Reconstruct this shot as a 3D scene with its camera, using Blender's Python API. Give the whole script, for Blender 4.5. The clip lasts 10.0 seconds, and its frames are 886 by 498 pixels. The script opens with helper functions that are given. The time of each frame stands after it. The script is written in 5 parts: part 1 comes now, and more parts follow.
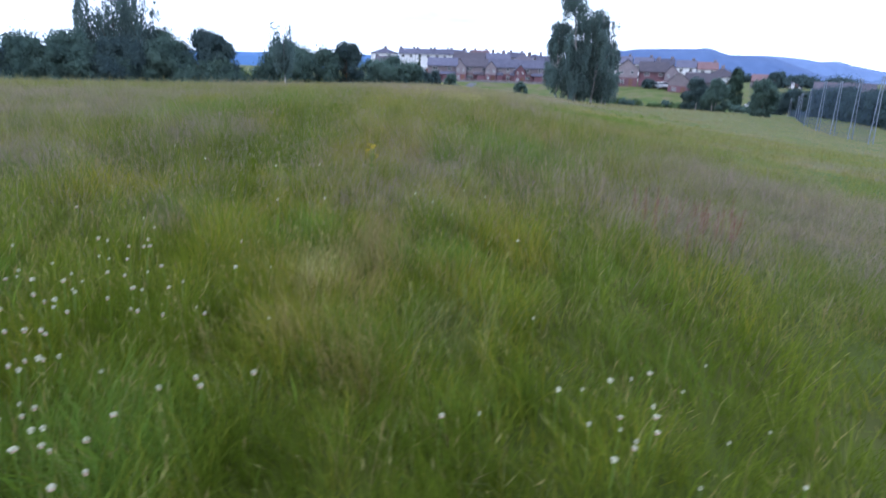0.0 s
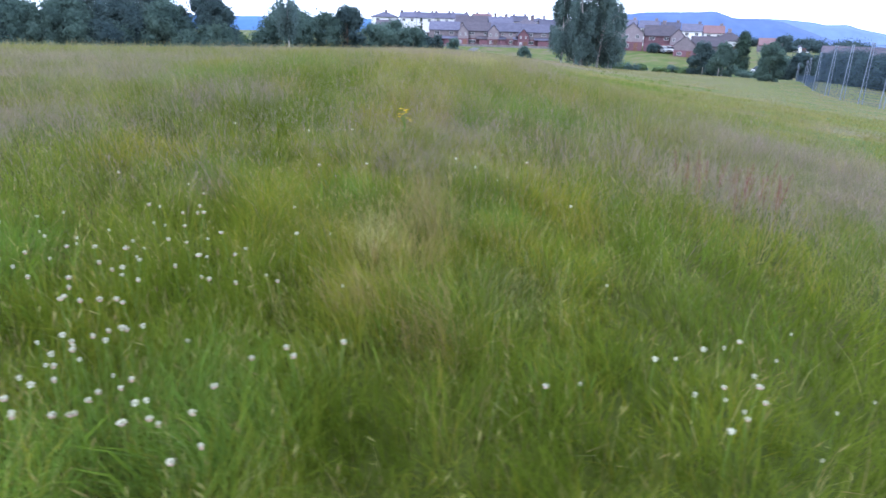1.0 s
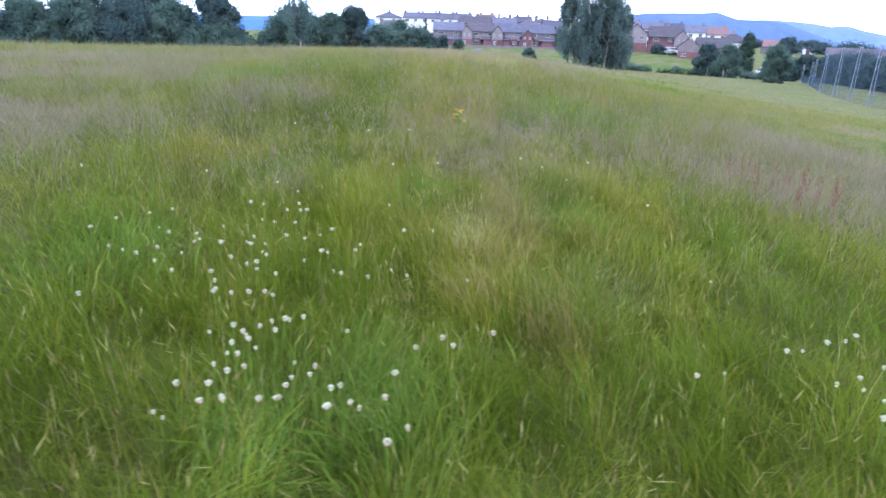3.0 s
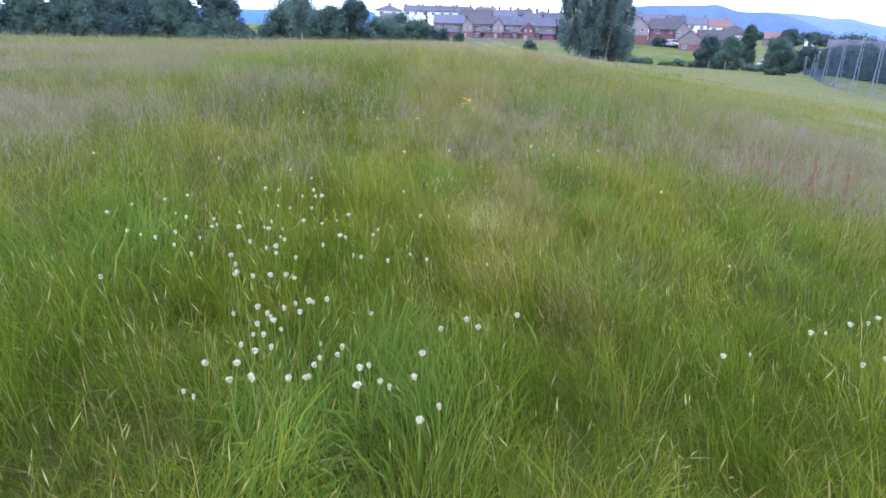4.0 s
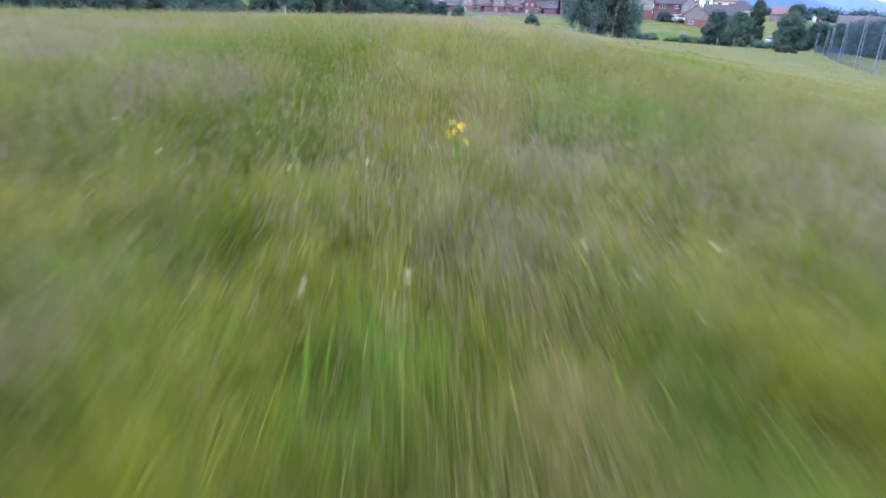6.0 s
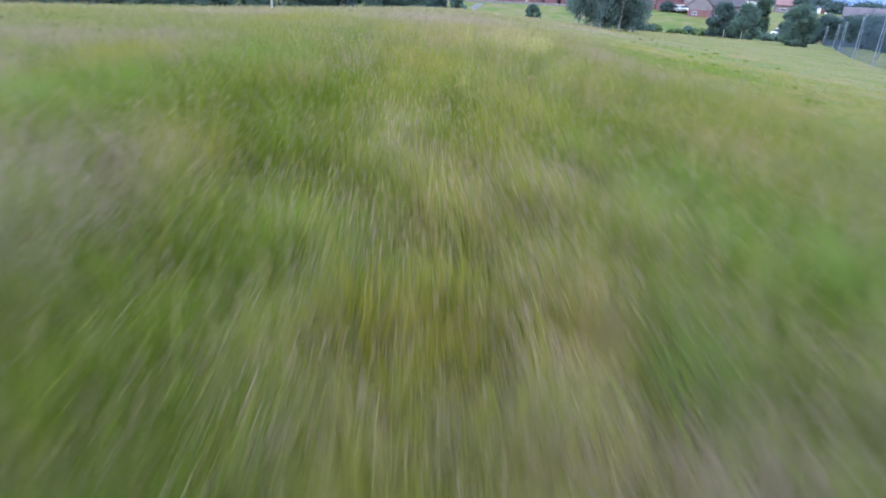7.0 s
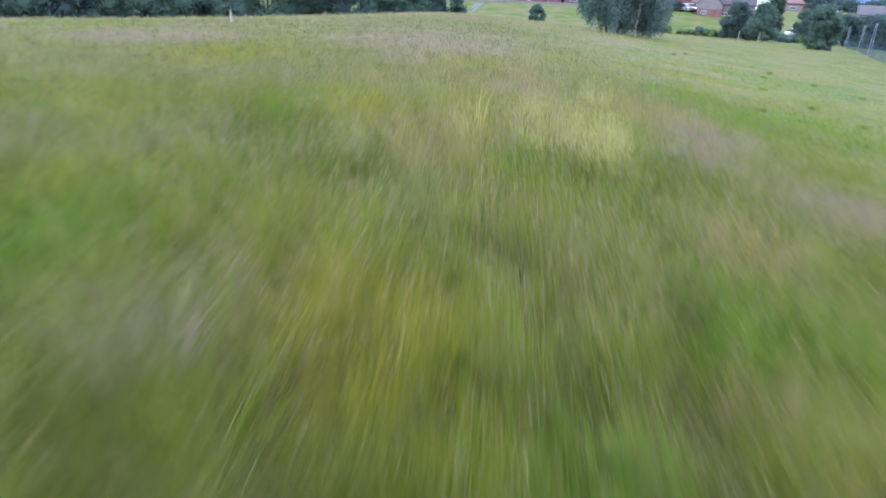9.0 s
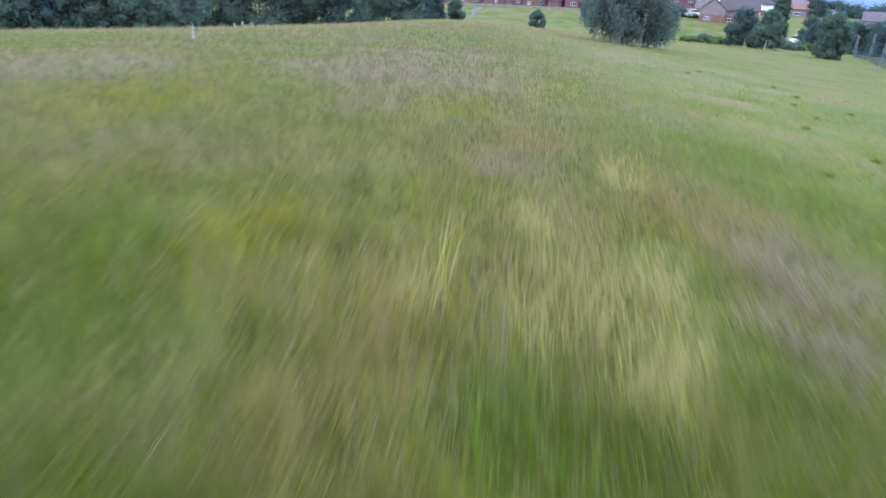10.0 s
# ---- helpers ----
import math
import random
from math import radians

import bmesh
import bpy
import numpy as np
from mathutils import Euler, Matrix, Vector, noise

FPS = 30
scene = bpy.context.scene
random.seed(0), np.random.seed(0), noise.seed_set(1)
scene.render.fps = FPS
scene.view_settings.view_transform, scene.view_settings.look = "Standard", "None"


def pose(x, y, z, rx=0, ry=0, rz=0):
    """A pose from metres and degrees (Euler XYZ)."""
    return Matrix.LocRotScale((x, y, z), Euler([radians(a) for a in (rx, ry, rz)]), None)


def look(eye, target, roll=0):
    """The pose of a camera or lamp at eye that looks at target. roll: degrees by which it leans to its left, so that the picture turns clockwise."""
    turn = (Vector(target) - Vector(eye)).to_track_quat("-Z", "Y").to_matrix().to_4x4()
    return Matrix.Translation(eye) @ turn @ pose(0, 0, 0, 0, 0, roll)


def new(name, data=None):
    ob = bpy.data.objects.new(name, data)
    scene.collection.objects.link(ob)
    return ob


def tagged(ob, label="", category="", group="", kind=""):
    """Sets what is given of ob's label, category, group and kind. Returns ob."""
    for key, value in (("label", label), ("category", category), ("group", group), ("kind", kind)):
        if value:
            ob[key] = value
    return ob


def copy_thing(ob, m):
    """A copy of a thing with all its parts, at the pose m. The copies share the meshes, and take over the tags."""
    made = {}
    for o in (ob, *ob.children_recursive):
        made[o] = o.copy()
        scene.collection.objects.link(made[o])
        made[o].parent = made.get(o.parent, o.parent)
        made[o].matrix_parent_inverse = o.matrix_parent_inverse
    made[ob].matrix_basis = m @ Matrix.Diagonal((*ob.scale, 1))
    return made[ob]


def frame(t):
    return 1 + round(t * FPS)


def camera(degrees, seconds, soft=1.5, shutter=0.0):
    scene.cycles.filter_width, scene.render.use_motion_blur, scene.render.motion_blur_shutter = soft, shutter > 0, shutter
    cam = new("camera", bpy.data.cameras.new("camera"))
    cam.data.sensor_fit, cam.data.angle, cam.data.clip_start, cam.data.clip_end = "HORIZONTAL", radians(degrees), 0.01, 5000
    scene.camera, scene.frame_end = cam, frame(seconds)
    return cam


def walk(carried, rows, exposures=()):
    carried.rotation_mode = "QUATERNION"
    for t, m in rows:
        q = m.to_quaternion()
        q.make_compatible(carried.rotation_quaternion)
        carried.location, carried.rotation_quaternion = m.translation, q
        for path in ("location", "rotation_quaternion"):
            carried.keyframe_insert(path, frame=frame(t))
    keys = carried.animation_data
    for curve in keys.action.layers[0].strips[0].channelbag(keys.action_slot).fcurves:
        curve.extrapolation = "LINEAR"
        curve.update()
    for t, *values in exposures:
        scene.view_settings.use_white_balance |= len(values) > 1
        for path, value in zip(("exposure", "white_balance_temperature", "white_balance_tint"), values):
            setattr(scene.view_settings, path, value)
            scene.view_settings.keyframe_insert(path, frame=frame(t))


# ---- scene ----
cam = camera(69.0, 10.0, soft=1.5, shutter=1.25)
PATH = [
    (0, (0.787, -0.001, 1.077), (0.748, 1.919, 0.518), 1.6),
    (0.25, (0.713, 0.022, 1.064), (0.676, 1.925, 0.464), 1.65),
    (0.4, (0.669, 0.036, 1.056), (0.633, 1.931, 0.422), 1.7),
    (0.5, (0.639, 0.045, 1.051), (0.604, 1.934, 0.395), 1.7),
    (0.6, (0.613, 0.049, 1.049), (0.577, 1.938, 0.393), 1.65),
    (1, (0.511, 0.065, 1.041), (0.472, 1.954, 0.386), 1.5),
    (1.5, (0.404, 0.06, 1.037), (0.363, 1.95, 0.382), 1.6),
    (2, (0.301, 0.041, 1.034), (0.258, 1.931, 0.381), 1.6),
    (2.5, (0.198, 0.006, 1.039), (0.155, 1.896, 0.385), 1.7),
    (3, (0.076, -0.033, 1.042), (0.033, 1.856, 0.388), 1.7),
    (4.3, (0.008, -0.04, 0.986), (-0.037, 1.841, 0.307), 1.5),
    (4.5, (0.015, 0.028, 0.974), (-0.03, 1.907, 0.291), 1.5),
    (5, (0.062, 0.563, 0.934), (0.022, 2.435, 0.229), 1.6),
    (5.5, (0.106, 1.377, 0.904), (0.065, 3.242, 0.181), 1.7),
    (7, (-0.134, 4.799, 1.17), (-0.159, 6.643, 0.396), 2.4),
    (7.5, (-0.214, 6.072, 1.2), (-0.238, 7.912, 0.415), 2.6),
    (8, (-0.281, 7.327, 1.237), (-0.305, 9.163, 0.445), 2.5),
    (8.5, (-0.27, 8.664, 1.306), (-0.299, 10.504, 0.522), 2.1),
    (9, (-0.229, 10.014, 1.448), (-0.255, 11.855, 0.667), 2.2),
    (9.5, (-0.135, 11.306, 1.533), (-0.159, 13.149, 0.756), 2.3),
    (10, (0.004, 12.741, 1.717), (-0.019, 14.584, 0.942), 2.5),
]
walk(cam, [(t, look(eye, target, roll)) for t, eye, target, roll in PATH],
     exposures=[(0, 0.07, 5600, 15), (0.5, 0.39, 5600, 15), (1.2, 0.64, 5650, 16), (4.5, 0.78, 5650, 16), (7.0, 0.86, 5800, 10), (9.0, 0.86, 5850, 9), (10, 0.74, 5950, 9)])

# ---- light: bright thin overcast, soft low sun behind the camera ----
SUN_ELEV, SUN_ROT = radians(38), radians(200)
world = bpy.data.worlds.new("world")
scene.world = world
world.use_nodes = True
wn, wl = world.node_tree.nodes, world.node_tree.links
wn.clear()
sky = wn.new("ShaderNodeTexSky")
sky.sky_type, sky.sun_disc, sky.sun_elevation, sky.sun_rotation = "NISHITA", False, SUN_ELEV, SUN_ROT
sky.dust_density = 2.0
coord, cloud, ramp = wn.new("ShaderNodeTexCoord"), wn.new("ShaderNodeTexNoise"), wn.new("ShaderNodeValToRGB")
cloud.inputs["Scale"].default_value, cloud.inputs["Detail"].default_value = 2.6, 6
stretch = wn.new("ShaderNodeMapping")
stretch.inputs["Scale"].default_value = (1, 1, 4)
ramp.color_ramp.elements[0].position, ramp.color_ramp.elements[1].position = 0.30, 0.52
mixer = wn.new("ShaderNodeMix")
mixer.data_type = "RGBA"
mixer.inputs[7].default_value = (10.6, 11.8, 13.8, 1)
bg, wout = wn.new("ShaderNodeBackground"), wn.new("ShaderNodeOutputWorld")
bg.inputs["Strength"].default_value = 0.18
wl.new(coord.outputs["Generated"], stretch.inputs[0])
wl.new(stretch.outputs[0], cloud.inputs["Vector"])
wl.new(cloud.outputs["Fac"], ramp.inputs[0])
wl.new(ramp.outputs[0], mixer.inputs[0])
wl.new(sky.outputs[0], mixer.inputs[6])
wl.new(mixer.outputs[2], bg.inputs[0])
wl.new(bg.outputs[0], wout.inputs[0])

sun_data = bpy.data.lights.new("sun", "SUN")
sun_data.energy, sun_data.angle, sun_data.color = 0.75, radians(14), (1.0, 0.95, 0.86)
sun = new("sun", sun_data)
sun.matrix_world = look((0, 0, 0), (-math.sin(SUN_ROT) * math.cos(SUN_ELEV), -math.cos(SUN_ROT) * math.cos(SUN_ELEV), -math.sin(SUN_ELEV)))

# ---- materials ----
def material(name, colors, scale=4.0, rough=0.8, bump=0.0, bump_scale=40.0, fine=None, island=0.0, obj_random=0.0,
             translucent=0.0, metal=0.0, stretch=(1, 1, 1), spec=0.3):
    """Noise between the given colours at one scale, a finer grain over it, relief, and variation from piece to piece."""
    m = bpy.data.materials.new(name)
    m.use_nodes = True
    n, k = m.node_tree.nodes, m.node_tree.links
    b, out = n["Principled BSDF"], n["Material Output"]
    geo, mp = n.new("ShaderNodeNewGeometry"), n.new("ShaderNodeMapping")
    mp.inputs["Scale"].default_value = stretch
    k.new(geo.outputs["Position"], mp.inputs[0])
    no = n.new("ShaderNodeTexNoise")
    no.inputs["Scale"].default_value, no.inputs["Detail"].default_value = scale, 5
    k.new(mp.outputs[0], no.inputs["Vector"])
    cr = n.new("ShaderNodeValToRGB")
    el = cr.color_ramp.elements
    while len(el) < len(colors):
        el.new(0.5)
    for i, c in enumerate(colors):
        el[i].position = 0.32 + 0.36 * i / max(1, len(colors) - 1)
        el[i].color = (*c, 1)
    k.new(no.outputs["Fac"], cr.inputs[0])
    col = cr.outputs[0]

    def shade(source, amount):
        nonlocal col
        hs, ma = n.new("ShaderNodeHueSaturation"), n.new("ShaderNodeMapRange")
        ma.inputs["To Min"].default_value, ma.inputs["To Max"].default_value = 1 - amount, 1 + amount
        k.new(source, ma.inputs["Value"])
        k.new(ma.outputs[0], hs.inputs["Value"])
        k.new(col, hs.inputs["Color"])
        col = hs.outputs[0]
    if fine:
        fi = n.new("ShaderNodeTexNoise")
        fi.inputs["Scale"].default_value, fi.inputs["Detail"].default_value = fine, 4
        k.new(mp.outputs[0], fi.inputs["Vector"])
        shade(fi.outputs["Fac"], 0.35)
    if island:
        shade(geo.outputs["Random Per Island"], island)
    if obj_random:
        oi = n.new("ShaderNodeObjectInfo")
        shade(oi.outputs["Random"], obj_random)
    k.new(col, b.inputs["Base Color"])
    b.inputs["Roughness"].default_value, b.inputs["Metallic"].default_value = rough, metal
    b.inputs["Specular IOR Level"].default_value = spec
    if bump:
        bn, bp = n.new("ShaderNodeTexNoise"), n.new("ShaderNodeBump")
        bn.inputs["Scale"].default_value, bp.inputs["Strength"].default_value = bump_scale, bump
        k.new(mp.outputs[0], bn.inputs["Vector"])
        k.new(bn.outputs["Fac"], bp.inputs["Height"])
        k.new(bp.outputs[0], b.inputs["Normal"])
    if translucent:
        tr, mx = n.new("ShaderNodeBsdfTranslucent"), n.new("ShaderNodeMixShader")
        mx.inputs[0].default_value = translucent
        k.new(col, tr.inputs["Color"])
        k.new(b.outputs[0], mx.inputs[1])
        k.new(tr.outputs[0], mx.inputs[2])
        k.new(mx.outputs[0], out.inputs[0])
    return m


SOIL = material("meadow_soil", [(0.036, 0.060, 0.006), (0.054, 0.064, 0.010), (0.066, 0.060, 0.020), (0.042, 0.070, 0.008)], 0.25, 0.95, 0.5, 14, fine=2.2, stretch=(1, 0.6, 1), spec=0.1)
def grass_material(name, rough=0.85, translucent=0.52, spec=0.08):
    """Blades take their colour from the mesh, species with painted gaps and highlights; streaks, age and a finer grain
    vary it.
    """
    m = material(name, [(0.5, 0.5, 0.5), (0.5, 0.5, 0.5)], 1.0, rough, fine=2.6, island=0.10, translucent=translucent, spec=spec)
    n, k = m.node_tree.nodes, m.node_tree.links
    old = [x for x in n if x.type == "VALTORGB"][0]
    at = n.new("ShaderNodeAttribute")
    at.attribute_name = "tint"
    for link in list(old.outputs[0].links):
        k.new(at.outputs["Color"], link.to_socket)
    for x in [old] + [l.from_node for l in old.inputs[0].links]:
        n.remove(x)
    return m


GRASS = grass_material("grass_blades")
HEADS = grass_material("grass_heads", 0.9, 0.45, 0.05)
LUSH = material("broad_leaves", [(0.105, 0.168, 0.012), (0.145, 0.212, 0.018)], 3.0, 0.6, island=0.25, translucent=0.45, spec=0.2)
STALK = material("green_stalk", [(0.10, 0.165, 0.018), (0.135, 0.195, 0.03)], 8, 0.6)
PETAL = material("clover_petal", [(0.42, 0.43, 0.27), (0.66, 0.64, 0.50)], 140, 0.8, island=0.3, translucent=0.25, spec=0.1)
PINK = material("faded_petal", [(0.55, 0.36, 0.28), (0.62, 0.46, 0.38)], 90, 0.8, island=0.2, translucent=0.2)
YELLOW = material("ragwort_petal", [(0.85, 0.55, 0.01), (0.9, 0.66, 0.02)], 60, 0.6, island=0.1, translucent=0.2)
AMBER = material("ragwort_disc", [(0.55, 0.26, 0.01), (0.62, 0.34, 0.02)], 60, 0.8)
RUST = material("dock_seed", [(0.17, 0.085, 0.06), (0.22, 0.12, 0.085)], 30, 0.85, island=0.3, spec=0.1)
BARK = material("bark", [(0.07, 0.055, 0.04), (0.13, 0.105, 0.08)], 6, 0.9, 0.6, 30)
# Pale birch bark is toned down in colour for shade below the crown.
BIRCH_BARK = material("birch_bark", [(0.26, 0.25, 0.24), (0.33, 0.32, 0.31), (0.08, 0.07, 0.065)], 5, 0.9, stretch=(1, 1, 3), spec=0.1)
# The next three leaf colours have distance haze put in as blue-grey.
LEAF = material("leaf_mid_hazed", [(0.078, 0.126, 0.112), (0.112, 0.168, 0.138)], 0.35, 0.8, fine=1.4, island=0.06, translucent=0.55, spec=0.1)
LEAF_DARK = material("leaf_dark_hazed", [(0.056, 0.090, 0.098), (0.080, 0.120, 0.116)], 0.35, 0.8, fine=1.4, island=0.06, translucent=0.5, spec=0.1)
LEAF_BIRCH = material("leaf_birch_hazed", [(0.100, 0.148, 0.146), (0.134, 0.188, 0.172)], 0.8, 0.8, fine=2.5, island=0.08, translucent=0.55, spec=0.1)
LEAF_LIGHT = material("leaf_light", [(0.07, 0.12, 0.045), (0.10, 0.15, 0.06)], 0.6, 0.8, fine=1.4, island=0.12, translucent=0.3)
CYPRESS = material("cypress_scale", [(0.034, 0.058, 0.046), (0.048, 0.08, 0.058)], 1.5, 0.8, island=0.4, translucent=0.2, spec=0.1)
# Brick, cream render and tile colours have mauve distance haze mixed in.
BRICK = material("red_brick_hazed", [(0.115, 0.060, 0.078), (0.145, 0.074, 0.090), (0.100, 0.062, 0.080)], 1.2, 0.9, 0.3, 12, fine=9, obj_random=0.15)
RENDER = material("cream_render_hazed", [(0.155, 0.132, 0.148), (0.19, 0.162, 0.178)], 0.8, 0.9, fine=6, obj_random=0.2)
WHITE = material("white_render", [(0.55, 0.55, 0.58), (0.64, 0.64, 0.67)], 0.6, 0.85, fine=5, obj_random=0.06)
SLATE = material("grey_tiles_hazed", [(0.075, 0.075, 0.110), (0.100, 0.099, 0.138)], 0.9, 0.9, 0.3, 9, fine=6, obj_random=0.25, spec=0.15)
BROWN_TILE = material("brown_tiles_hazed", [(0.072, 0.065, 0.082), (0.096, 0.084, 0.100)], 0.9, 0.9, 0.3, 9, fine=6, obj_random=0.2, spec=0.15)
ORANGE_TILE = material("orange_tiles_hazed", [(0.145, 0.085, 0.090), (0.175, 0.105, 0.110)], 0.9, 0.9, 0.3, 9, fine=6)
GLASS = material("window_glass", [(0.03, 0.035, 0.045), (0.06, 0.065, 0.08)], 0.5, 0.12, spec=0.6)
FRAME = material("pale_frame", [(0.36, 0.36, 0.38), (0.43, 0.43, 0.45)], 2, 0.7)
DOOR = material("door_paint", [(0.11, 0.05, 0.04), (0.16, 0.08, 0.06)], 2, 0.5, obj_random=0.3)
STEEL = material("galvanised_steel", [(0.15, 0.18, 0.24), (0.20, 0.235, 0.30)], 3, 0.5, metal=0.2)
CORD = material("net_cord", [(0.035, 0.060, 0.100), (0.055, 0.085, 0.130)], 3, 0.9)
TARMAC = material("path_tarmac", [(0.085, 0.085, 0.095), (0.115, 0.115, 0.125)], 2, 0.9, 0.3, 30, fine=14)
STONE = material("pale_wall_stone", [(0.13, 0.12, 0.125), (0.18, 0.165, 0.17)], 1.5, 0.9, 0.4, 10, fine=7)
CAR_WHITE = material("car_white_paint", [(0.72, 0.72, 0.73), (0.78, 0.78, 0.79)], 1, 0.25, spec=0.5)
CAR_GREY = material("car_silver_paint", [(0.35, 0.36, 0.38), (0.42, 0.43, 0.45)], 1, 0.3, metal=0.5)
RUBBER = material("tyre_rubber", [(0.02, 0.02, 0.02), (0.03, 0.03, 0.03)], 4, 0.9)



def mown_slope(m):
    """The eastern slope and the valley floor are short grass: the ground turns to fresh green there."""
    n, k = m.node_tree.nodes, m.node_tree.links
    b = n["Principled BSDF"]
    was = b.inputs["Base Color"].links[0].from_socket
    geo, sep = n.new("ShaderNodeNewGeometry"), n.new("ShaderNodeSeparateXYZ")
    k.new(geo.outputs["Position"], sep.inputs[0])
    edge, wob, mx = n.new("ShaderNodeMapRange"), n.new("ShaderNodeTexNoise"), n.new("ShaderNodeMix")
    edge.interpolation_type = "SMOOTHSTEP"
    edge.inputs["From Min"].default_value, edge.inputs["From Max"].default_value = 3.0, 9.0
    wob.inputs["Scale"].default_value = 0.5
    add = n.new("ShaderNodeMath")
    add.operation = "MULTIPLY_ADD"
    add.inputs[1].default_value = 5.0
    k.new(wob.outputs["Fac"], add.inputs[0])
    k.new(sep.outputs["X"], add.inputs[2])
    k.new(add.outputs[0], edge.inputs["Value"])
    cr = n.new("ShaderNodeValToRGB")
    stops = ((0.36, (0.064, 0.096, 0.024, 1)), (0.50, (0.096, 0.110, 0.034, 1)), (0.66, (0.132, 0.112, 0.066, 1)))
    cr.color_ramp.elements.new(0.5)
    for e, (at, colour) in zip(cr.color_ramp.elements, stops):
        e.position, e.color = at, colour
    big = n.new("ShaderNodeTexNoise")
    big.inputs["Scale"].default_value, big.inputs["Detail"].default_value = 0.35, 6
    k.new(geo.outputs["Position"], wob.inputs["Vector"])
    k.new(geo.outputs["Position"], big.inputs["Vector"])
    k.new(big.outputs["Fac"], cr.inputs[0])
    mx.data_type = "RGBA"
    field, most = n.new("ShaderNodeMapRange"), n.new("ShaderNodeMath")
    field.inputs["From Min"].default_value, field.inputs["From Max"].default_value = 90.0, 108.0
    k.new(sep.outputs["Y"], field.inputs["Value"])
    most.operation = "MAXIMUM"
    k.new(edge.outputs[0], most.inputs[0])
    k.new(field.outputs[0], most.inputs[1])
    k.new(most.outputs[0], mx.inputs[0])
    k.new(was, mx.inputs[6])
    k.new(cr.outputs[0], mx.inputs[7])
    k.new(mx.outputs[2], b.inputs["Base Color"])


mown_slope(SOIL)


# Air haze put into far land as a blue base colour and glow.
def hazed_distance_material(name, c0, c1, glow):
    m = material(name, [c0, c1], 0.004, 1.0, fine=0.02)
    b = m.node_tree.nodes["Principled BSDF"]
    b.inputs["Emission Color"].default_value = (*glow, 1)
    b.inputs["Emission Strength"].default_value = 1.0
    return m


HILL = hazed_distance_material("far_hill", (0.045, 0.07, 0.13), (0.06, 0.09, 0.16), (0.04, 0.075, 0.20))
HILL_PALE = hazed_distance_material("far_hill_pale", (0.06, 0.09, 0.16), (0.08, 0.12, 0.2), (0.085, 0.135, 0.30))
HILL_SEA = hazed_distance_material("far_valley", (0.04, 0.08, 0.16), (0.05, 0.10, 0.2), (0.035, 0.095, 0.25))


# ---- mesh helpers ----
def part(name, bm, mat, parent=None, label=""):
    me = bpy.data.meshes.new(name)
    bm.to_mesh(me)
    bm.free()
    me.materials.append(mat)
    ob = new(name, me)
    if parent is not None:
        ob.parent = parent
    if label:
        tagged(ob, label)
    return ob


def raw(name, verts, faces, mat, parent=None):
    me = bpy.data.meshes.new(name)
    me.from_pydata(verts, [], faces)
    me.materials.append(mat)
    ob = new(name, me)
    if parent is not None:
        ob.parent = parent
    return ob


def array_mesh(name, verts, tris, mat, parent=None, tint=None):
    """A mesh from numpy arrays of corners and triangles; tint: a colour for each equal run of corners."""
    me = bpy.data.meshes.new(name)
    nv, nt = len(verts), len(tris)
    me.vertices.add(nv)
    me.loops.add(nt * 3)
    me.polygons.add(nt)
    me.vertices.foreach_set("co", np.ascontiguousarray(verts, np.float32).ravel())
    me.loops.foreach_set("vertex_index", np.ascontiguousarray(tris, np.int32).ravel())
    me.polygons.foreach_set("loop_start", np.arange(0, nt * 3, 3, dtype=np.int32))
    me.update(calc_edges=True)
    if tint is not None:
        rgba = np.ones((nv, 4), np.float32)
        rgba[:, :3] = np.repeat(tint, nv // len(tint), axis=0)
        me.attributes.new("tint", "FLOAT_COLOR", "POINT").data.foreach_set("color", rgba.ravel())
    me.materials.append(mat)
    ob = new(name, me)
    if parent is not None:
        ob.parent = parent
    return ob


def box(bm, x0, x1, y0, y1, z0, z1, m=None):
    r = bmesh.ops.create_cube(bm, size=1.0)
    t = Matrix.LocRotScale(((x0 + x1) / 2, (y0 + y1) / 2, (z0 + z1) / 2), None, (x1 - x0, y1 - y0, z1 - z0))
    bmesh.ops.transform(bm, matrix=(m @ t) if m else t, verts=r["verts"])
    return r["verts"]


def tube(bm, points, radii, sides=6):
    """A tapered tube along points."""
    rings = []
    for i, p in enumerate(points):
        a, b = Vector(points[max(0, i - 1)]), Vector(points[min(len(points) - 1, i + 1)])
        q = (b - a).to_track_quat("Z", "Y")
        rings.append([bm.verts.new(Vector(p) + q @ Vector((radii[i] * math.cos(2 * math.pi * s / sides), radii[i] * math.sin(2 * math.pi * s / sides), 0))) for s in range(sides)])
    for r0, r1 in zip(rings, rings[1:]):
        for s in range(sides):
            bm.faces.new((r0[s], r0[(s + 1) % sides], r1[(s + 1) % sides], r1[s]))
    bm.faces.new(rings[-1])
    bm.faces.new(rings[0][::-1])


# ---- the lie of the land ----
def smooth(v, a, b):
    t = np.clip((np.asarray(v, float) - a) / (b - a), 0, 1)
    return t * t * (3 - 2 * t)


def bend(v, k=2.0):
    v = np.asarray(v, float)
    return (np.sqrt(v * v + k * k) + v) / 2


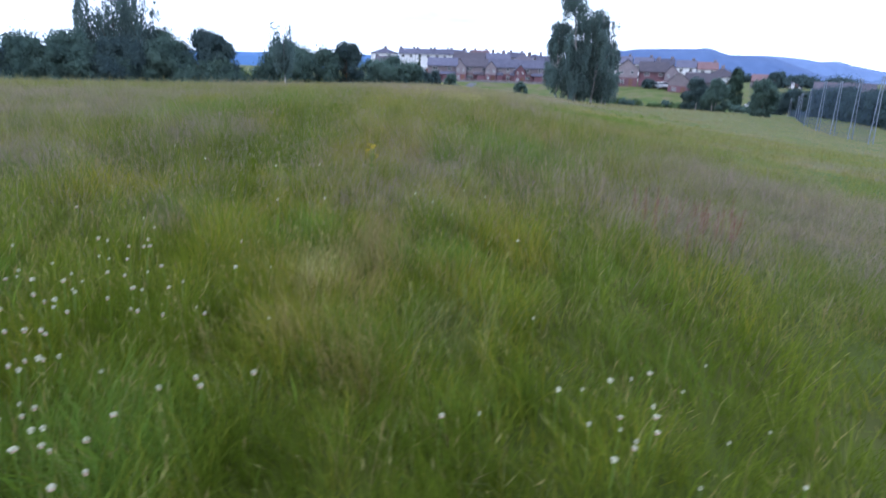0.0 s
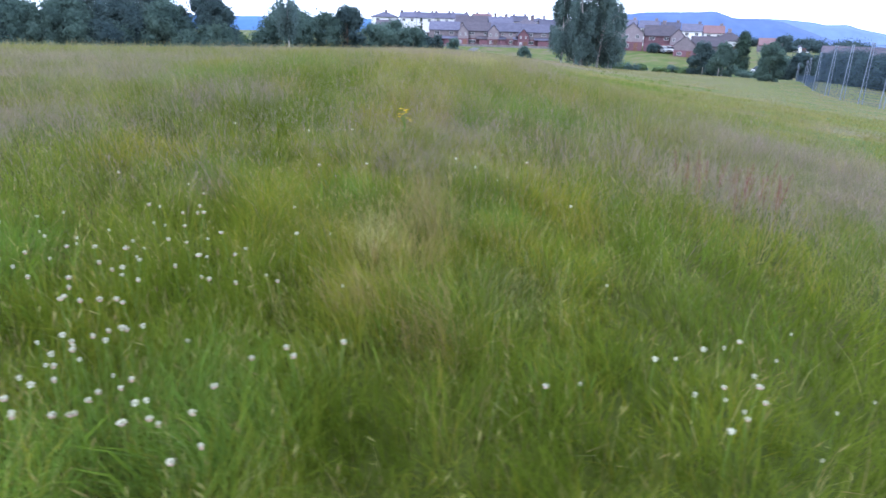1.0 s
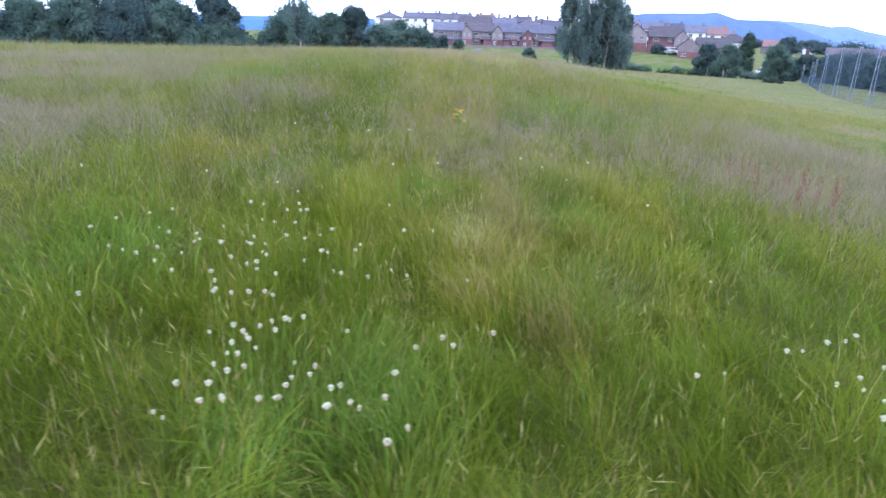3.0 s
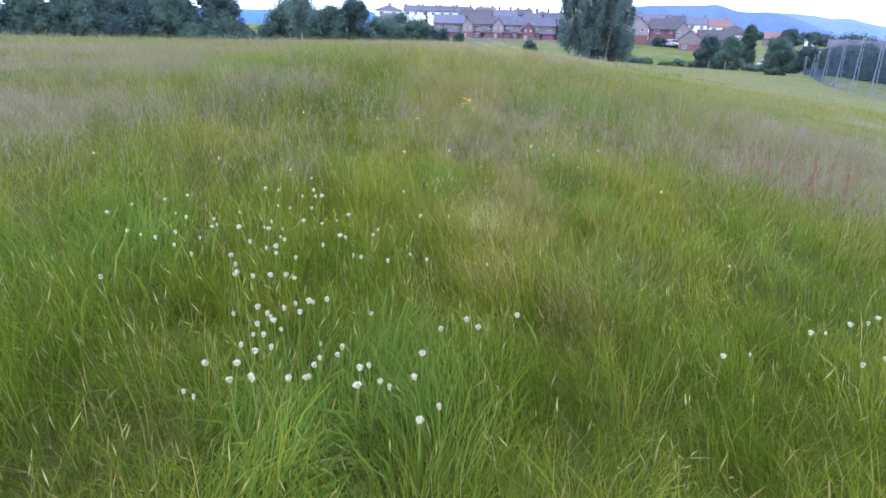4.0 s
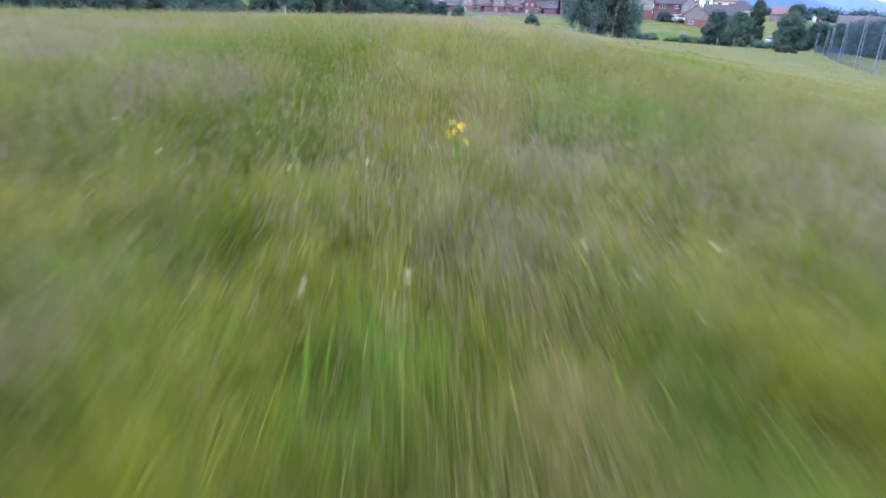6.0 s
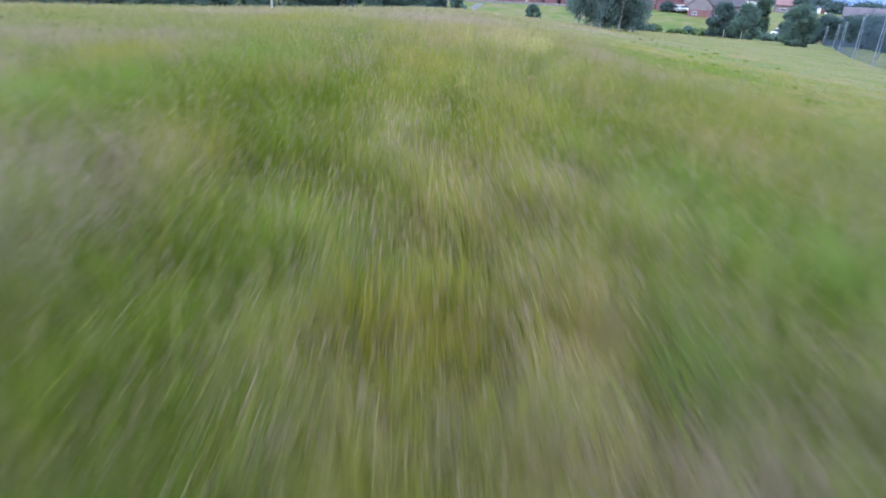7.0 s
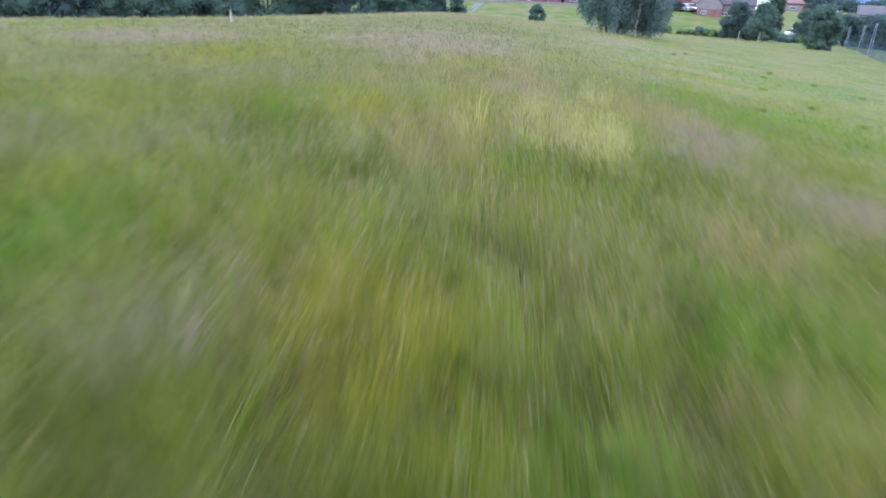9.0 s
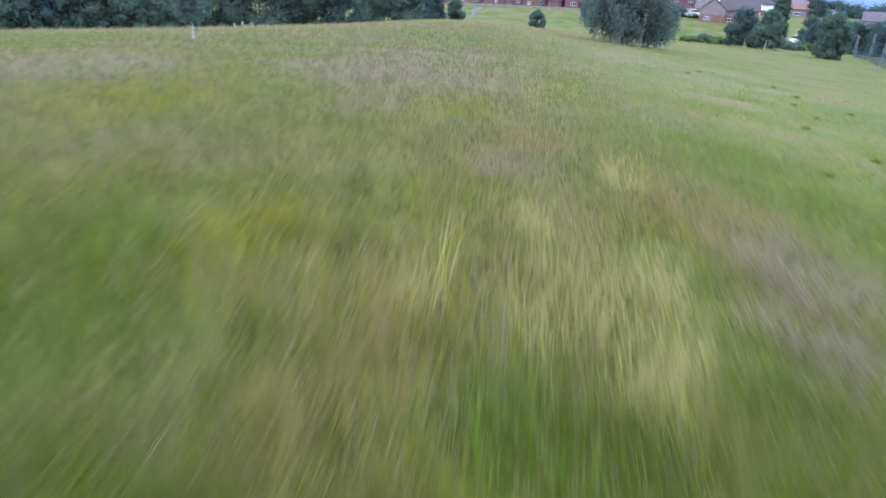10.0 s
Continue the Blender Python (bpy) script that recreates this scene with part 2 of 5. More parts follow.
def ground(x, y):
    """Height of the meadow: a broad ridge that falls away ahead, to the east and less so to the west."""
    x, y = np.asarray(x, float), np.asarray(y, float)
    bank = smooth(x, 30, 42)                    # the bank before the eastern houses begins nearer
    t = np.clip((y - 138 + 18 * bank) / 25, 0, 1)
    base = -5.7 * smooth(y, 18, 167) + 2.3 * t * t * (3 - 2 * t) + 0.07
    east = 7 * np.tanh(0.127 * bend(x - 0.3) / 7) * (1 - 0.58 * smooth(y, 20, 110)) * (1 - smooth(y, 120, 165))
    west = 8 * np.tanh((0.19 * smooth(y, 0.6, 110) - 0.009) * bend(-x - 3) / 8) * (1 - smooth(y, 150, 230))
    far = np.hypot(x, y)
    return base - east - west + 0.16 * np.exp(-((y - 14) / 9) ** 2) - 60 * smooth(far, 320, 1500) - 40 * smooth(far, 1500, 4500)


def patches(x, y, size, seed):
    """Smooth random field about 0..1 over the plan, from a few turned waves."""
    rng = np.random.default_rng(seed)
    v = np.zeros_like(np.asarray(x, float))
    for i in range(9):
        a, ph, f = rng.uniform(0, math.pi), rng.uniform(0, 6.28), rng.uniform(0.6, 2.2)
        v = v + np.sin((x * math.cos(a) + y * math.sin(a)) * 2 * math.pi * f / size + ph + 1.3 * np.sin((x * math.sin(a * 2) - y * math.cos(a * 2)) * 2.9 * f / size))
    return np.clip(0.5 + v / 8.0, 0, 1)


def lawn(x, y):
    """1 where the grass is kept short, on the eastern slope."""
    edge = 3.4 + 1.6 * smooth(y, 14, 7) + 1.3 * smooth(y, 21, 28) + 6 * smooth(y, 30, 60) + 0.5 * np.sin(y * 0.7)
    return smooth(x - edge + 2.2 * (patches(x, y, 3.0, 41) - 0.5), -1.2, 1.8) * smooth(y, 7, 10)


def land():
    """The ground, one sheet to the horizon: fine near the walk, coarser with distance."""
    s = np.concatenate([np.linspace(0, 24, 41), 24 * np.exp(np.linspace(0, math.log(6000 / 24), 56))[1:]])
    xs = np.concatenate([-s[:0:-1], s])
    ys = xs + 12.0
    gx, gy = np.meshgrid(xs, ys)
    gz = ground(gx, gy) + 0.035 * (patches(gx, gy, 1.7, 3) - 0.5) * (np.hypot(gx, gy) < 40)
    n = len(xs)
    v = np.stack([gx.ravel(), gy.ravel(), gz.ravel()], 1)
    i = (np.arange(n - 1)[:, None] * n + np.arange(n - 1)[None]).ravel()
    tris = np.concatenate([np.stack([i, i + 1, i + n + 1], 1), np.stack([i, i + n + 1, i + n], 1)])
    ob = array_mesh("ground", v, tris, SOIL)
    ob.data.shade_smooth()
    return tagged(ob, "rolling meadow ground of dark thatch and soil", "ground", kind="structure")


land()


# ---- grass ----
def blades(rng, x, y, height, width, lean, foot=None):
    """Blades of three triangles: corners and triangles. Each bends to a side of its own."""
    n = len(x)
    z = ground(x, y) - 0.01 if foot is None else foot
    yaw = 6.28 * patches(x, y, 0.7, 51) + rng.normal(size=n) * 1.1          # tufts lean together
    face = rng.uniform(0, 2 * math.pi, n)
    dx, dy = np.cos(yaw) * lean * height, np.sin(yaw) * lean * height
    wx, wy = np.cos(face) * width / 2, np.sin(face) * width / 2
    h2 = height * np.sqrt(np.clip(1 - 0.6 * lean ** 2, 0.15, 1))
    p = np.zeros((n, 5, 3))
    p[:, 0] = np.stack([x - wx, y - wy, z], 1)
    p[:, 1] = np.stack([x + wx, y + wy, z], 1)
    p[:, 2] = np.stack([x - 0.8 * wx + 0.35 * dx, y - 0.8 * wy + 0.35 * dy, z + 0.62 * h2], 1)
    p[:, 3] = np.stack([x + 0.8 * wx + 0.35 * dx, y + 0.8 * wy + 0.35 * dy, z + 0.62 * h2], 1)
    p[:, 4] = np.stack([x + dx, y + dy, z + h2], 1)
    o = (np.arange(n) * 5)[:, None]
    t = np.concatenate([o + np.array([[0, 1, 3]]), o + np.array([[0, 3, 2]]), o + np.array([[2, 3, 4]])])
    return p.reshape(-1, 3), t


def scatter(rng, cells, density):
    """Random places in square cells (x, y, size) at a density a square metre, given cell by cell."""
    cx, cy, size = cells
    count = rng.poisson(density * size * size)
    i = np.repeat(np.arange(len(cx)), count)
    return cx[i] + rng.uniform(-0.5, 0.5, len(i)) * size[i], cy[i] + rng.uniform(-0.5, 0.5, len(i)) * size[i]


def plan_cells():
    out = []
    for size, y0, y1, reach in ((0.5, -0.6, 30, 0), (1.5, 30, 60, 0), (3.0, 60, 112, 0)):
        ys = np.arange(y0, y1, size) + size / 2
        for yy in ys:
            half = 2.2 + 0.80 * (yy + 0.6)
            xs = np.arange(-min(half, 62), min(half, 40), size) + size / 2
            out.append(np.stack([xs, np.full_like(xs, yy), np.full_like(xs, size)]))
    return np.concatenate(out, 1)


CELLS = plan_cells()
NEAR = np.sqrt((np.abs(CELLS[0]) / 0.75).clip(0.6) ** 2 + (CELLS[1] - 12.7).clip(0) ** 2 + 0.5)   # how near the walk passes a cell
# What grows where: the base colour of each sort of grass, and the places (x, y, reach) where it stands thickest.
SORTS = ("green", "deep", "lush", "yellow", "pale", "tan", "purple", "straw")
COLOUR = np.array([(0.163, 0.205, 0.020), (0.086, 0.126, 0.009), (0.122, 0.210, 0.032), (0.265, 0.242, 0.024),
                   (0.245, 0.252, 0.108), (0.315, 0.230, 0.105), (0.310, 0.232, 0.215), (0.450, 0.400, 0.165)])
DEEP_SPOTS = ((-1.9, 16.06, 0.4), (-1.66, 15.37, 0.35), (1.44, 14.76, 0.45), (0.72, 14.4, 0.35), (-1.13, 14.1, 0.35), (-1.06, 10.33, 0.3), (-1.14, 9.7, 0.35), (0.75, 10.1, 0.25),
              (-1.09, 6.19, 0.3), (-0.94, 5.8, 0.35), (-1.2, 7.9, 0.25), (-0.4, 2.2, 0.25), (0.72, 2.5, 0.2), (-0.18, 2.55, 0.18), (-0.9, 1.6, 0.3), (0.67, 1.74, 0.22),
              (1.15, 1.99, 0.22), (1.95, 2.7, 0.3), (0.87, 1.45, 0.28), (0.28, 1.5, 0.18), (-0.9, 4.6, 0.25), (1.1, 6.0, 0.25), (-1.5, 1.2, 0.5), (-1.35, 7.0, 0.35), (-1.5, 8.7, 0.3))
LUSH_SPOTS = ((1.39, 16.35, 0.26), (3.5, 21.1, 0.8), (3.7, 18.9, 0.9), (-11.7, 31.5, 2.4), (8.5, 31.1, 2.0), (0.25, 14.76, 0.22), (-2.34, 12.44, 0.6), (1.12, 12.2, 0.45),
              (-1.92, 16.26, 0.25), (0.21, 11.22, 0.28), (-3.16, 9.8, 0.7), (1.16, 8.21, 0.4), (1.5, 7.7, 0.45), (0.54, 8.93, 0.16), (0.62, 6.49, 0.18), (-0.13, 3.75, 0.2),
              (0.81, 3.6, 0.22), (1.55, 7.6, 0.5), (-0.33, 1.29, 0.25), (-0.1, 1.47, 0.2), (-1.4, 2.4, 0.3), (5.5, 19.5, 1.2))
YELLOW_SPOTS = ((-1.13, 16.4, 0.5), (1.9, 24.6, 1.1), (-4.1, 20.5, 1.0), (-0.53, 12.0, 0.4), (-0.23, 6.6, 0.28), (-3.8, 12.1, 0.5), (-1.67, 8.1, 0.35), (1.12, 3.75, 0.28), (-1.67, 4.6, 0.4),
                (6.5, 26.0, 1.2), (0.0, 22.3, 0.7), (-7.0, 27.0, 1.2), (0.6, 10.0, 0.3))
PALE_SPOTS = ((-1.67, 16.7, 0.3), (-1.06, 14.8, 0.25), (1.66, 15.9, 0.3), (-0.4, 13.5, 0.25), (-1.69, 11.3, 0.28), (0.15, 3.2, 0.2), (0.45, 3.5, 0.2), (1.4, 13.3, 0.4), (0.77, 2.53, 0.22),
              (0.08, 3.15, 0.18), (2.6, 30.0, 1.4), (-0.5, 9.3, 0.3), (-0.75, 10.9, 0.25))
TAN_SPOTS = ((1.82, 18.2, 0.35), (0.91, 19.9, 0.4), (1.92, 17.0, 0.28), (2.53, 18.2, 0.35), (-0.45, 14.85, 0.22), (-0.56, 14.5, 0.22), (5.7, 24.9, 0.8), (1.2, 11.25, 0.35), (0.85, 11.8, 0.16), (0.25, 10.65, 0.25),
             (-1.5, 10.6, 0.16), (-0.35, 15.4, 0.4), (-0.13, 7.4, 0.25), (1.4, 13.1, 0.35), (1.94, 9.9, 0.4), (0.34, 6.65, 0.2), (0.27, 2.71, 0.14),
             (0.36, 3.1, 0.15), (0.35, 3.6, 0.2), (0.18, 2.31, 0.12), (0.45, 2.06, 0.13), (9.0, 28.5, 1.0), (13.0, 36.0, 1.6))
PURPLE_SPOTS = ((0.45, 18.7, 0.35), (-1.22, 21.6, 0.5), (1.95, 15.65, 0.35), (2.3, 16.75, 0.45), (-1.1, 25.5, 2.2), (-6.6, 24.3, 1.9), (7.4, 38.8, 3.2), (2.43, 16.8, 0.5), (2.7, 14.35, 0.55),
                (-1.23, 11.87, 0.18), (-0.37, 8.3, 0.14), (0.0, 7.8, 0.14), (0.4, 8.1, 0.14), (-2.1, 7.5, 0.8), (0.54, 5.8, 0.35), (-1.0, 3.77, 0.16), (2.7, 4.7, 0.5))
STRAW_SPOTS = ((0.56, 17.07, 0.18), (0.85, 15.75, 0.2), (0.9, 15.12, 0.2), (0.48, 15.6, 0.2), (1.62, 18.8, 0.25), (-0.13, 15.8, 0.18), (1.23, 16.2, 0.25),
               (0.0, 10.9, 0.1), (0.13, 2.93, 0.1), (1.15, 15.4, 0.15), (0.7, 16.3, 0.16))


def spots(x, y, some):
    v = np.zeros_like(x)
    for sx, sy, r in some:
        v = np.maximum(v, np.exp(-((x - sx) ** 2 + ((y - sy) / 1.5) ** 2) / (r * r)))
    return v


def sorts(x, y):
    """The share of each sort of grass at a place, deep and pale also standing in for shade and highlight; rows in the
    order of SORTS.
    """
    far = smooth(y, 19, 28)
    wild = 1 - lawn(x, y)
    edge_falloff = smooth(np.abs(x), 0.5, 1.7) * (1 - far)
    wide = 0.5 * patches(x, y, 2.6, 63) + 0.5 * patches(x * 0.55, y, 7.0, 66)
    w = np.stack([
        np.full_like(x, 0.65),
        # Dark western stands; sides also darkened in colour to imitate lens edge falloff.
        0.55 * smooth(patches(x, y, 1.3, 62), 0.45, 0.80) * (1 - 0.8 * far) + 0.25 * (1 - smooth(y, 2.0, 3.2)) + 0.30 * edge_falloff + 0.8 * smooth(-x, 0.3, 1.0) * (1 - smooth(y, 2.2, 3.2)) + 1.3 * smooth(-x, 0.65, 1.15) * smooth(y, 4.0, 5.5) * (1 - smooth(y, 9.5, 11.5)) * (1 - smooth(-x, 2.2, 3.2)),
        0.45 * smooth(patches(x, y, 1.7, 64), 0.50, 0.85) + 0.35 * smooth(patches(x * 0.6, y, 2.4, 72), 0.4, 0.7) * (1 - wild),
        # The last term lightens the middle, standing in for the lens's bright centre.
        0.40 * smooth(patches(x, y, 1.9, 65), 0.45, 0.80) + 0.25 * smooth(patches(x * 0.5, y, 5.0, 67), 0.50, 0.75) * far + 0.22 * (1 - wild) + 0.15 * (1 - smooth(np.abs(x), 0.5, 1.3)) * (1 - far),
        0.30 * smooth(patches(x, y, 1.5, 61), 0.50, 0.80) * smooth(y, 1.5, 3.0) + 0.12 * (1 - wild),
        0.45 * smooth(patches(x, y, 1.1, 68), 0.48, 0.85) + 1.1 * smooth(patches(x * 0.6, y, 4.0, 69), 0.42, 0.72) * (1 - wild) + 0.30 * smooth(patches(x * 0.6, y, 4.5, 73), 0.45, 0.7) * smooth(y, 10, 18),
        (0.45 + 1.8 * smooth(wide, 0.33, 0.63)) * smooth(y, 2.8, 6.0) * (0.32 + 0.68 * np.maximum(np.maximum(far, 1 - smooth(y, 5.2, 7.0)), smooth(np.abs(x), 2.6, 4.6) * (1 - smooth(y, 13, 16)))) * (0.75 + 0.25 * wild),
        np.full_like(x, 0.02)])
    # Dark gaps and bright tops of tussocks, put into colour through the shares.
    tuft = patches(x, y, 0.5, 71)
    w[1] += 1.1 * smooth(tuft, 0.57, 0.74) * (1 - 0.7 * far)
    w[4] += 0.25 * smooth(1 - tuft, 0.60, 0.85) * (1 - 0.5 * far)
    w[4:7] *= 1 - 0.7 * smooth(-x, 0.4, 0.9) * smooth(y, 4.0, 5.5) * (1 - smooth(y, 9.5, 11.5)) * (1 - smooth(-x, 1.8, 2.6))
    for k, some in enumerate((None, DEEP_SPOTS, LUSH_SPOTS, YELLOW_SPOTS, PALE_SPOTS, TAN_SPOTS, PURPLE_SPOTS, STRAW_SPOTS)):
        if some:
            here = smooth(spots(x, y, some), *((0.25, 0.6) if k == 7 else (0.08, 0.75)))
            w *= 1 - 0.6 * here
            w[k] += {7: 1.8, 3: 0.7}.get(k, 1.1) * here
    return w / w.sum(0)


def tall(x, y):
    """Height of the sward: tussocks, low places, and the taller stands of straw and tan grass."""
    h = (0.10 + 0.10 * patches(x, y, 2.4, 11) + (0.20 + 0.08 * smooth(y, 5, 8)) * (patches(x, y, 0.75, 12) - 0.35) + 0.05 * smooth(y, 5, 9)) * (1 - 0.45 * smooth(y, 18, 30))
    h = h + 0.07 * spots(x, y, STRAW_SPOTS) + 0.05 * spots(x, y, TAN_SPOTS) + 0.04 * spots(x, y, PURPLE_SPOTS)
    return np.maximum(h, 0.085) * (1 - 0.5 * lawn(x, y)) * (1 - 0.25 * smooth(depth_off(x, y), 3, 9))


def depth_off(x, y):
    """How far the walk stays from a place."""
    return np.sqrt((np.abs(x) / 0.75).clip(0.6) ** 2 + (y - 12.7).clip(0) ** 2)


def sown(rng, x, y, own):
    """A sort and a colour for each blade: partly its own sort's, partly that of the stand round it."""
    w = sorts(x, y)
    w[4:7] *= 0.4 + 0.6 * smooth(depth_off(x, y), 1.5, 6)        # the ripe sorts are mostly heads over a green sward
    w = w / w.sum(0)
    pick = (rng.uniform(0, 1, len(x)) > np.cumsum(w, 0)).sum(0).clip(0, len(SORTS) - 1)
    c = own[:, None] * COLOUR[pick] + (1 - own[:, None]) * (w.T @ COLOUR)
    vary = 0.05 + 0.14 / (1 + (depth_off(x, y) / 5) ** 2)
    return pick, c * (1 + vary * rng.uniform(-1, 1, len(x)))[:, None]


GROWS = {"green": "tall green meadow grass with fine arching blades", "deep": "deep green meadow grass with fine arching blades, partly painted shade", "lush": "fresh bright green grass in lush patches",
         "yellow": "yellowish green meadow grass with thin blades", "pale": "pale grey-green meadow grass with fine blades, partly painted highlights", "tan": "tan meadow grass going dry",
         "purple": "purplish brown meadow grass going to seed", "straw": "dry straw-coloured grass in pale tufts"}


def meadow():
    rng = np.random.default_rng(5)
    cx, cy, size = CELLS
    # the sward: full blades near the walk, plain slivers further off
    for near in (True, False):
        dens = 12500 / (1 + (NEAR / 1.15) ** 2) + 7 if near else 28000 / (1 + (NEAR / 1.45) ** 2) + 9
        x, y = scatter(rng, CELLS, dens * (NEAR < 4.0 if near else NEAR >= 4.0))
        if near:
            tuft = 0.11
            hx, hy = np.floor(x / tuft), np.floor(y / tuft)
            x += 0.22 * ((hx + 0.5 + 0.4 * np.sin(hx * 12.9 + hy * 78.2)) * tuft - x)
            y += 0.22 * ((hy + 0.5 + 0.4 * np.sin(hx * 39.3 + hy * 11.1)) * tuft - y)
        thin = rng.uniform(0, 1, len(x)) > 0.45 * smooth(y, 8, 18) * (lawn(x, y) < 0.5)
        x, y = x[thin], y[thin]
        d = depth_off(x, y)
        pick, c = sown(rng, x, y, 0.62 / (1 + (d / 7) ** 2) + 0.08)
        short = lawn(x, y) > rng.uniform(0, 1, len(x))
        where = "" if near else ", further off"
        for name, sel, what in [("meadow_grass", ~short & (pick == k), GROWS[sort]) for k, sort in enumerate(SORTS)] + [("short_grass", short, "short green and tan grass on the sloping side of the meadow")]:
            n = int(sel.sum())
            if not n:
                continue
            h = tall(x[sel], y[sel]) * (rng.uniform(0.5, 1.35, n) if near else rng.uniform(0.7, 1.15, n))
            wd = rng.uniform(0.0013, 0.0028, n) * (1 + d[sel] / 2.6)
            v, t = blades(rng, x[sel], y[sel], h, wd, rng.uniform(0.25, 1.1, n) if near else rng.uniform(0.4, 1.25, n))
            if not near:
                v = v.reshape(-1, 5, 3)[:, (0, 1, 4)].reshape(-1, 3)
                t = np.arange(n * 3).reshape(-1, 3)
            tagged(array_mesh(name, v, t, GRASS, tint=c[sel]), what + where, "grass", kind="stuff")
    # coarser sward beside and behind the walk
    x, y = rng.uniform(-60, 45, 130000), rng.uniform(-30, 62, 130000)
    wide = 2.2 + 0.80 * (y + 0.6)
    out = ((y < -0.6) | (x < -wide) | (x > wide)) & (rng.uniform(0, 1, len(x)) < 1 / (1 + ((np.abs(x) + np.maximum(-y, 0)) / 22) ** 2))
    x, y = x[out], y[out]
    n = len(x)
    _, c = sown(rng, x, y, np.full(n, 0.3))
    v, t = blades(rng, x, y, tall(x, y) * rng.uniform(0.6, 1.2, n), rng.uniform(0.02, 0.05, n), rng.uniform(0.25, 1.1, n))
    v, t = v.reshape(-1, 5, 3)[:, (0, 1, 4)].reshape(-1, 3), np.arange(n * 3).reshape(-1, 3)
    tagged(array_mesh("meadow_grass", v, t, GRASS, tint=c), "meadow grass beside the open field", "grass", kind="stuff")
    # flowering stems: purplish heads, tan heads and dry straw, thickest where their sort grows
    dens = 620 / (1 + (NEAR / 2.2) ** 2) + 2.2
    w = dict(zip(SORTS, sorts(cx, cy)))
    open_ = 1 - 0.8 * lawn(cx, cy)
    stems(rng, "flowering_grass", dens * open_ * (0.10 + 1.3 * w["tan"] + 0.5 * w["yellow"] + 0.4 * w["pale"]), COLOUR[5], 0.05, "flowering grass stems with pale tan seed heads")
    stems(rng, "flowering_grass", dens * open_ * (0.85 * smooth(cy, 3.0, 6.0) * (1 - 0.5 * smooth(NEAR, 3, 9)) * (1 - 0.5 * smooth(cy, 6.0, 8.0) * (1 - smooth(cy, 17, 20))) + (1.0 + 0.9 * smooth(NEAR, 3, 9)) * w["purple"]), COLOUR[6], 0.05, "flowering grass stems with purplish brown seed heads")
    stems(rng, "dry_grass", dens * 1.5 * (0.04 + 3.4 * w["straw"] + 0.25 * w["pale"]), COLOUR[7], 0.06, "dry straw-coloured grass stems with pale heads")
    # broad-leaved patches
    x, y = scatter(rng, CELLS, 600 * spots(cx, cy, LUSH_SPOTS) / (1 + (NEAR / 4) ** 2))
    n = len(x)
    v, t = blades(rng, x, y, rng.uniform(0.10, 0.22, n), rng.uniform(0.006, 0.013, n), rng.uniform(0.4, 1.0, n))
    tagged(array_mesh("lush_grass", v, t, LUSH), "lush patches of broad green grass leaves", "grass", kind="stuff")


def grass_tufts():
    """Small dark tufts on the short grass of the slope."""
    rng = np.random.default_rng(17)
    n = 60
    a, r = rng.uniform(0, 6.28, n), 0.10 * np.sqrt(rng.uniform(0, 1, n))
    x, y = r * np.cos(a), r * np.sin(a)
    v, t = blades(rng, x, y, rng.uniform(0.05, 0.11, n), rng.uniform(0.006, 0.012, n), rng.uniform(0.3, 0.9, n), foot=np.zeros(n) - 0.01)
    tint = np.repeat(COLOUR[1:2] * 1.1, n, 0) * rng.uniform(0.8, 1.2, n)[:, None]
    first = tagged(array_mesh("grass_tuft", v, t, GRASS, tint=tint), "dark green grass tuft on the short slope", "grass tuft", "tufts on the slope")
    for k in range(15):
        px, py = rng.uniform(3.6, 6.0) + 0.8 * k * rng.uniform(0.4, 1.0), 17 + 1.5 * k + rng.uniform(-2.5, 2.5)
        m = pose(px, py, float(ground(px, py)), 0, 0, rng.uniform(0, 360))
        if k:
            copy_thing(first, m)
        else:
            first.matrix_world = m


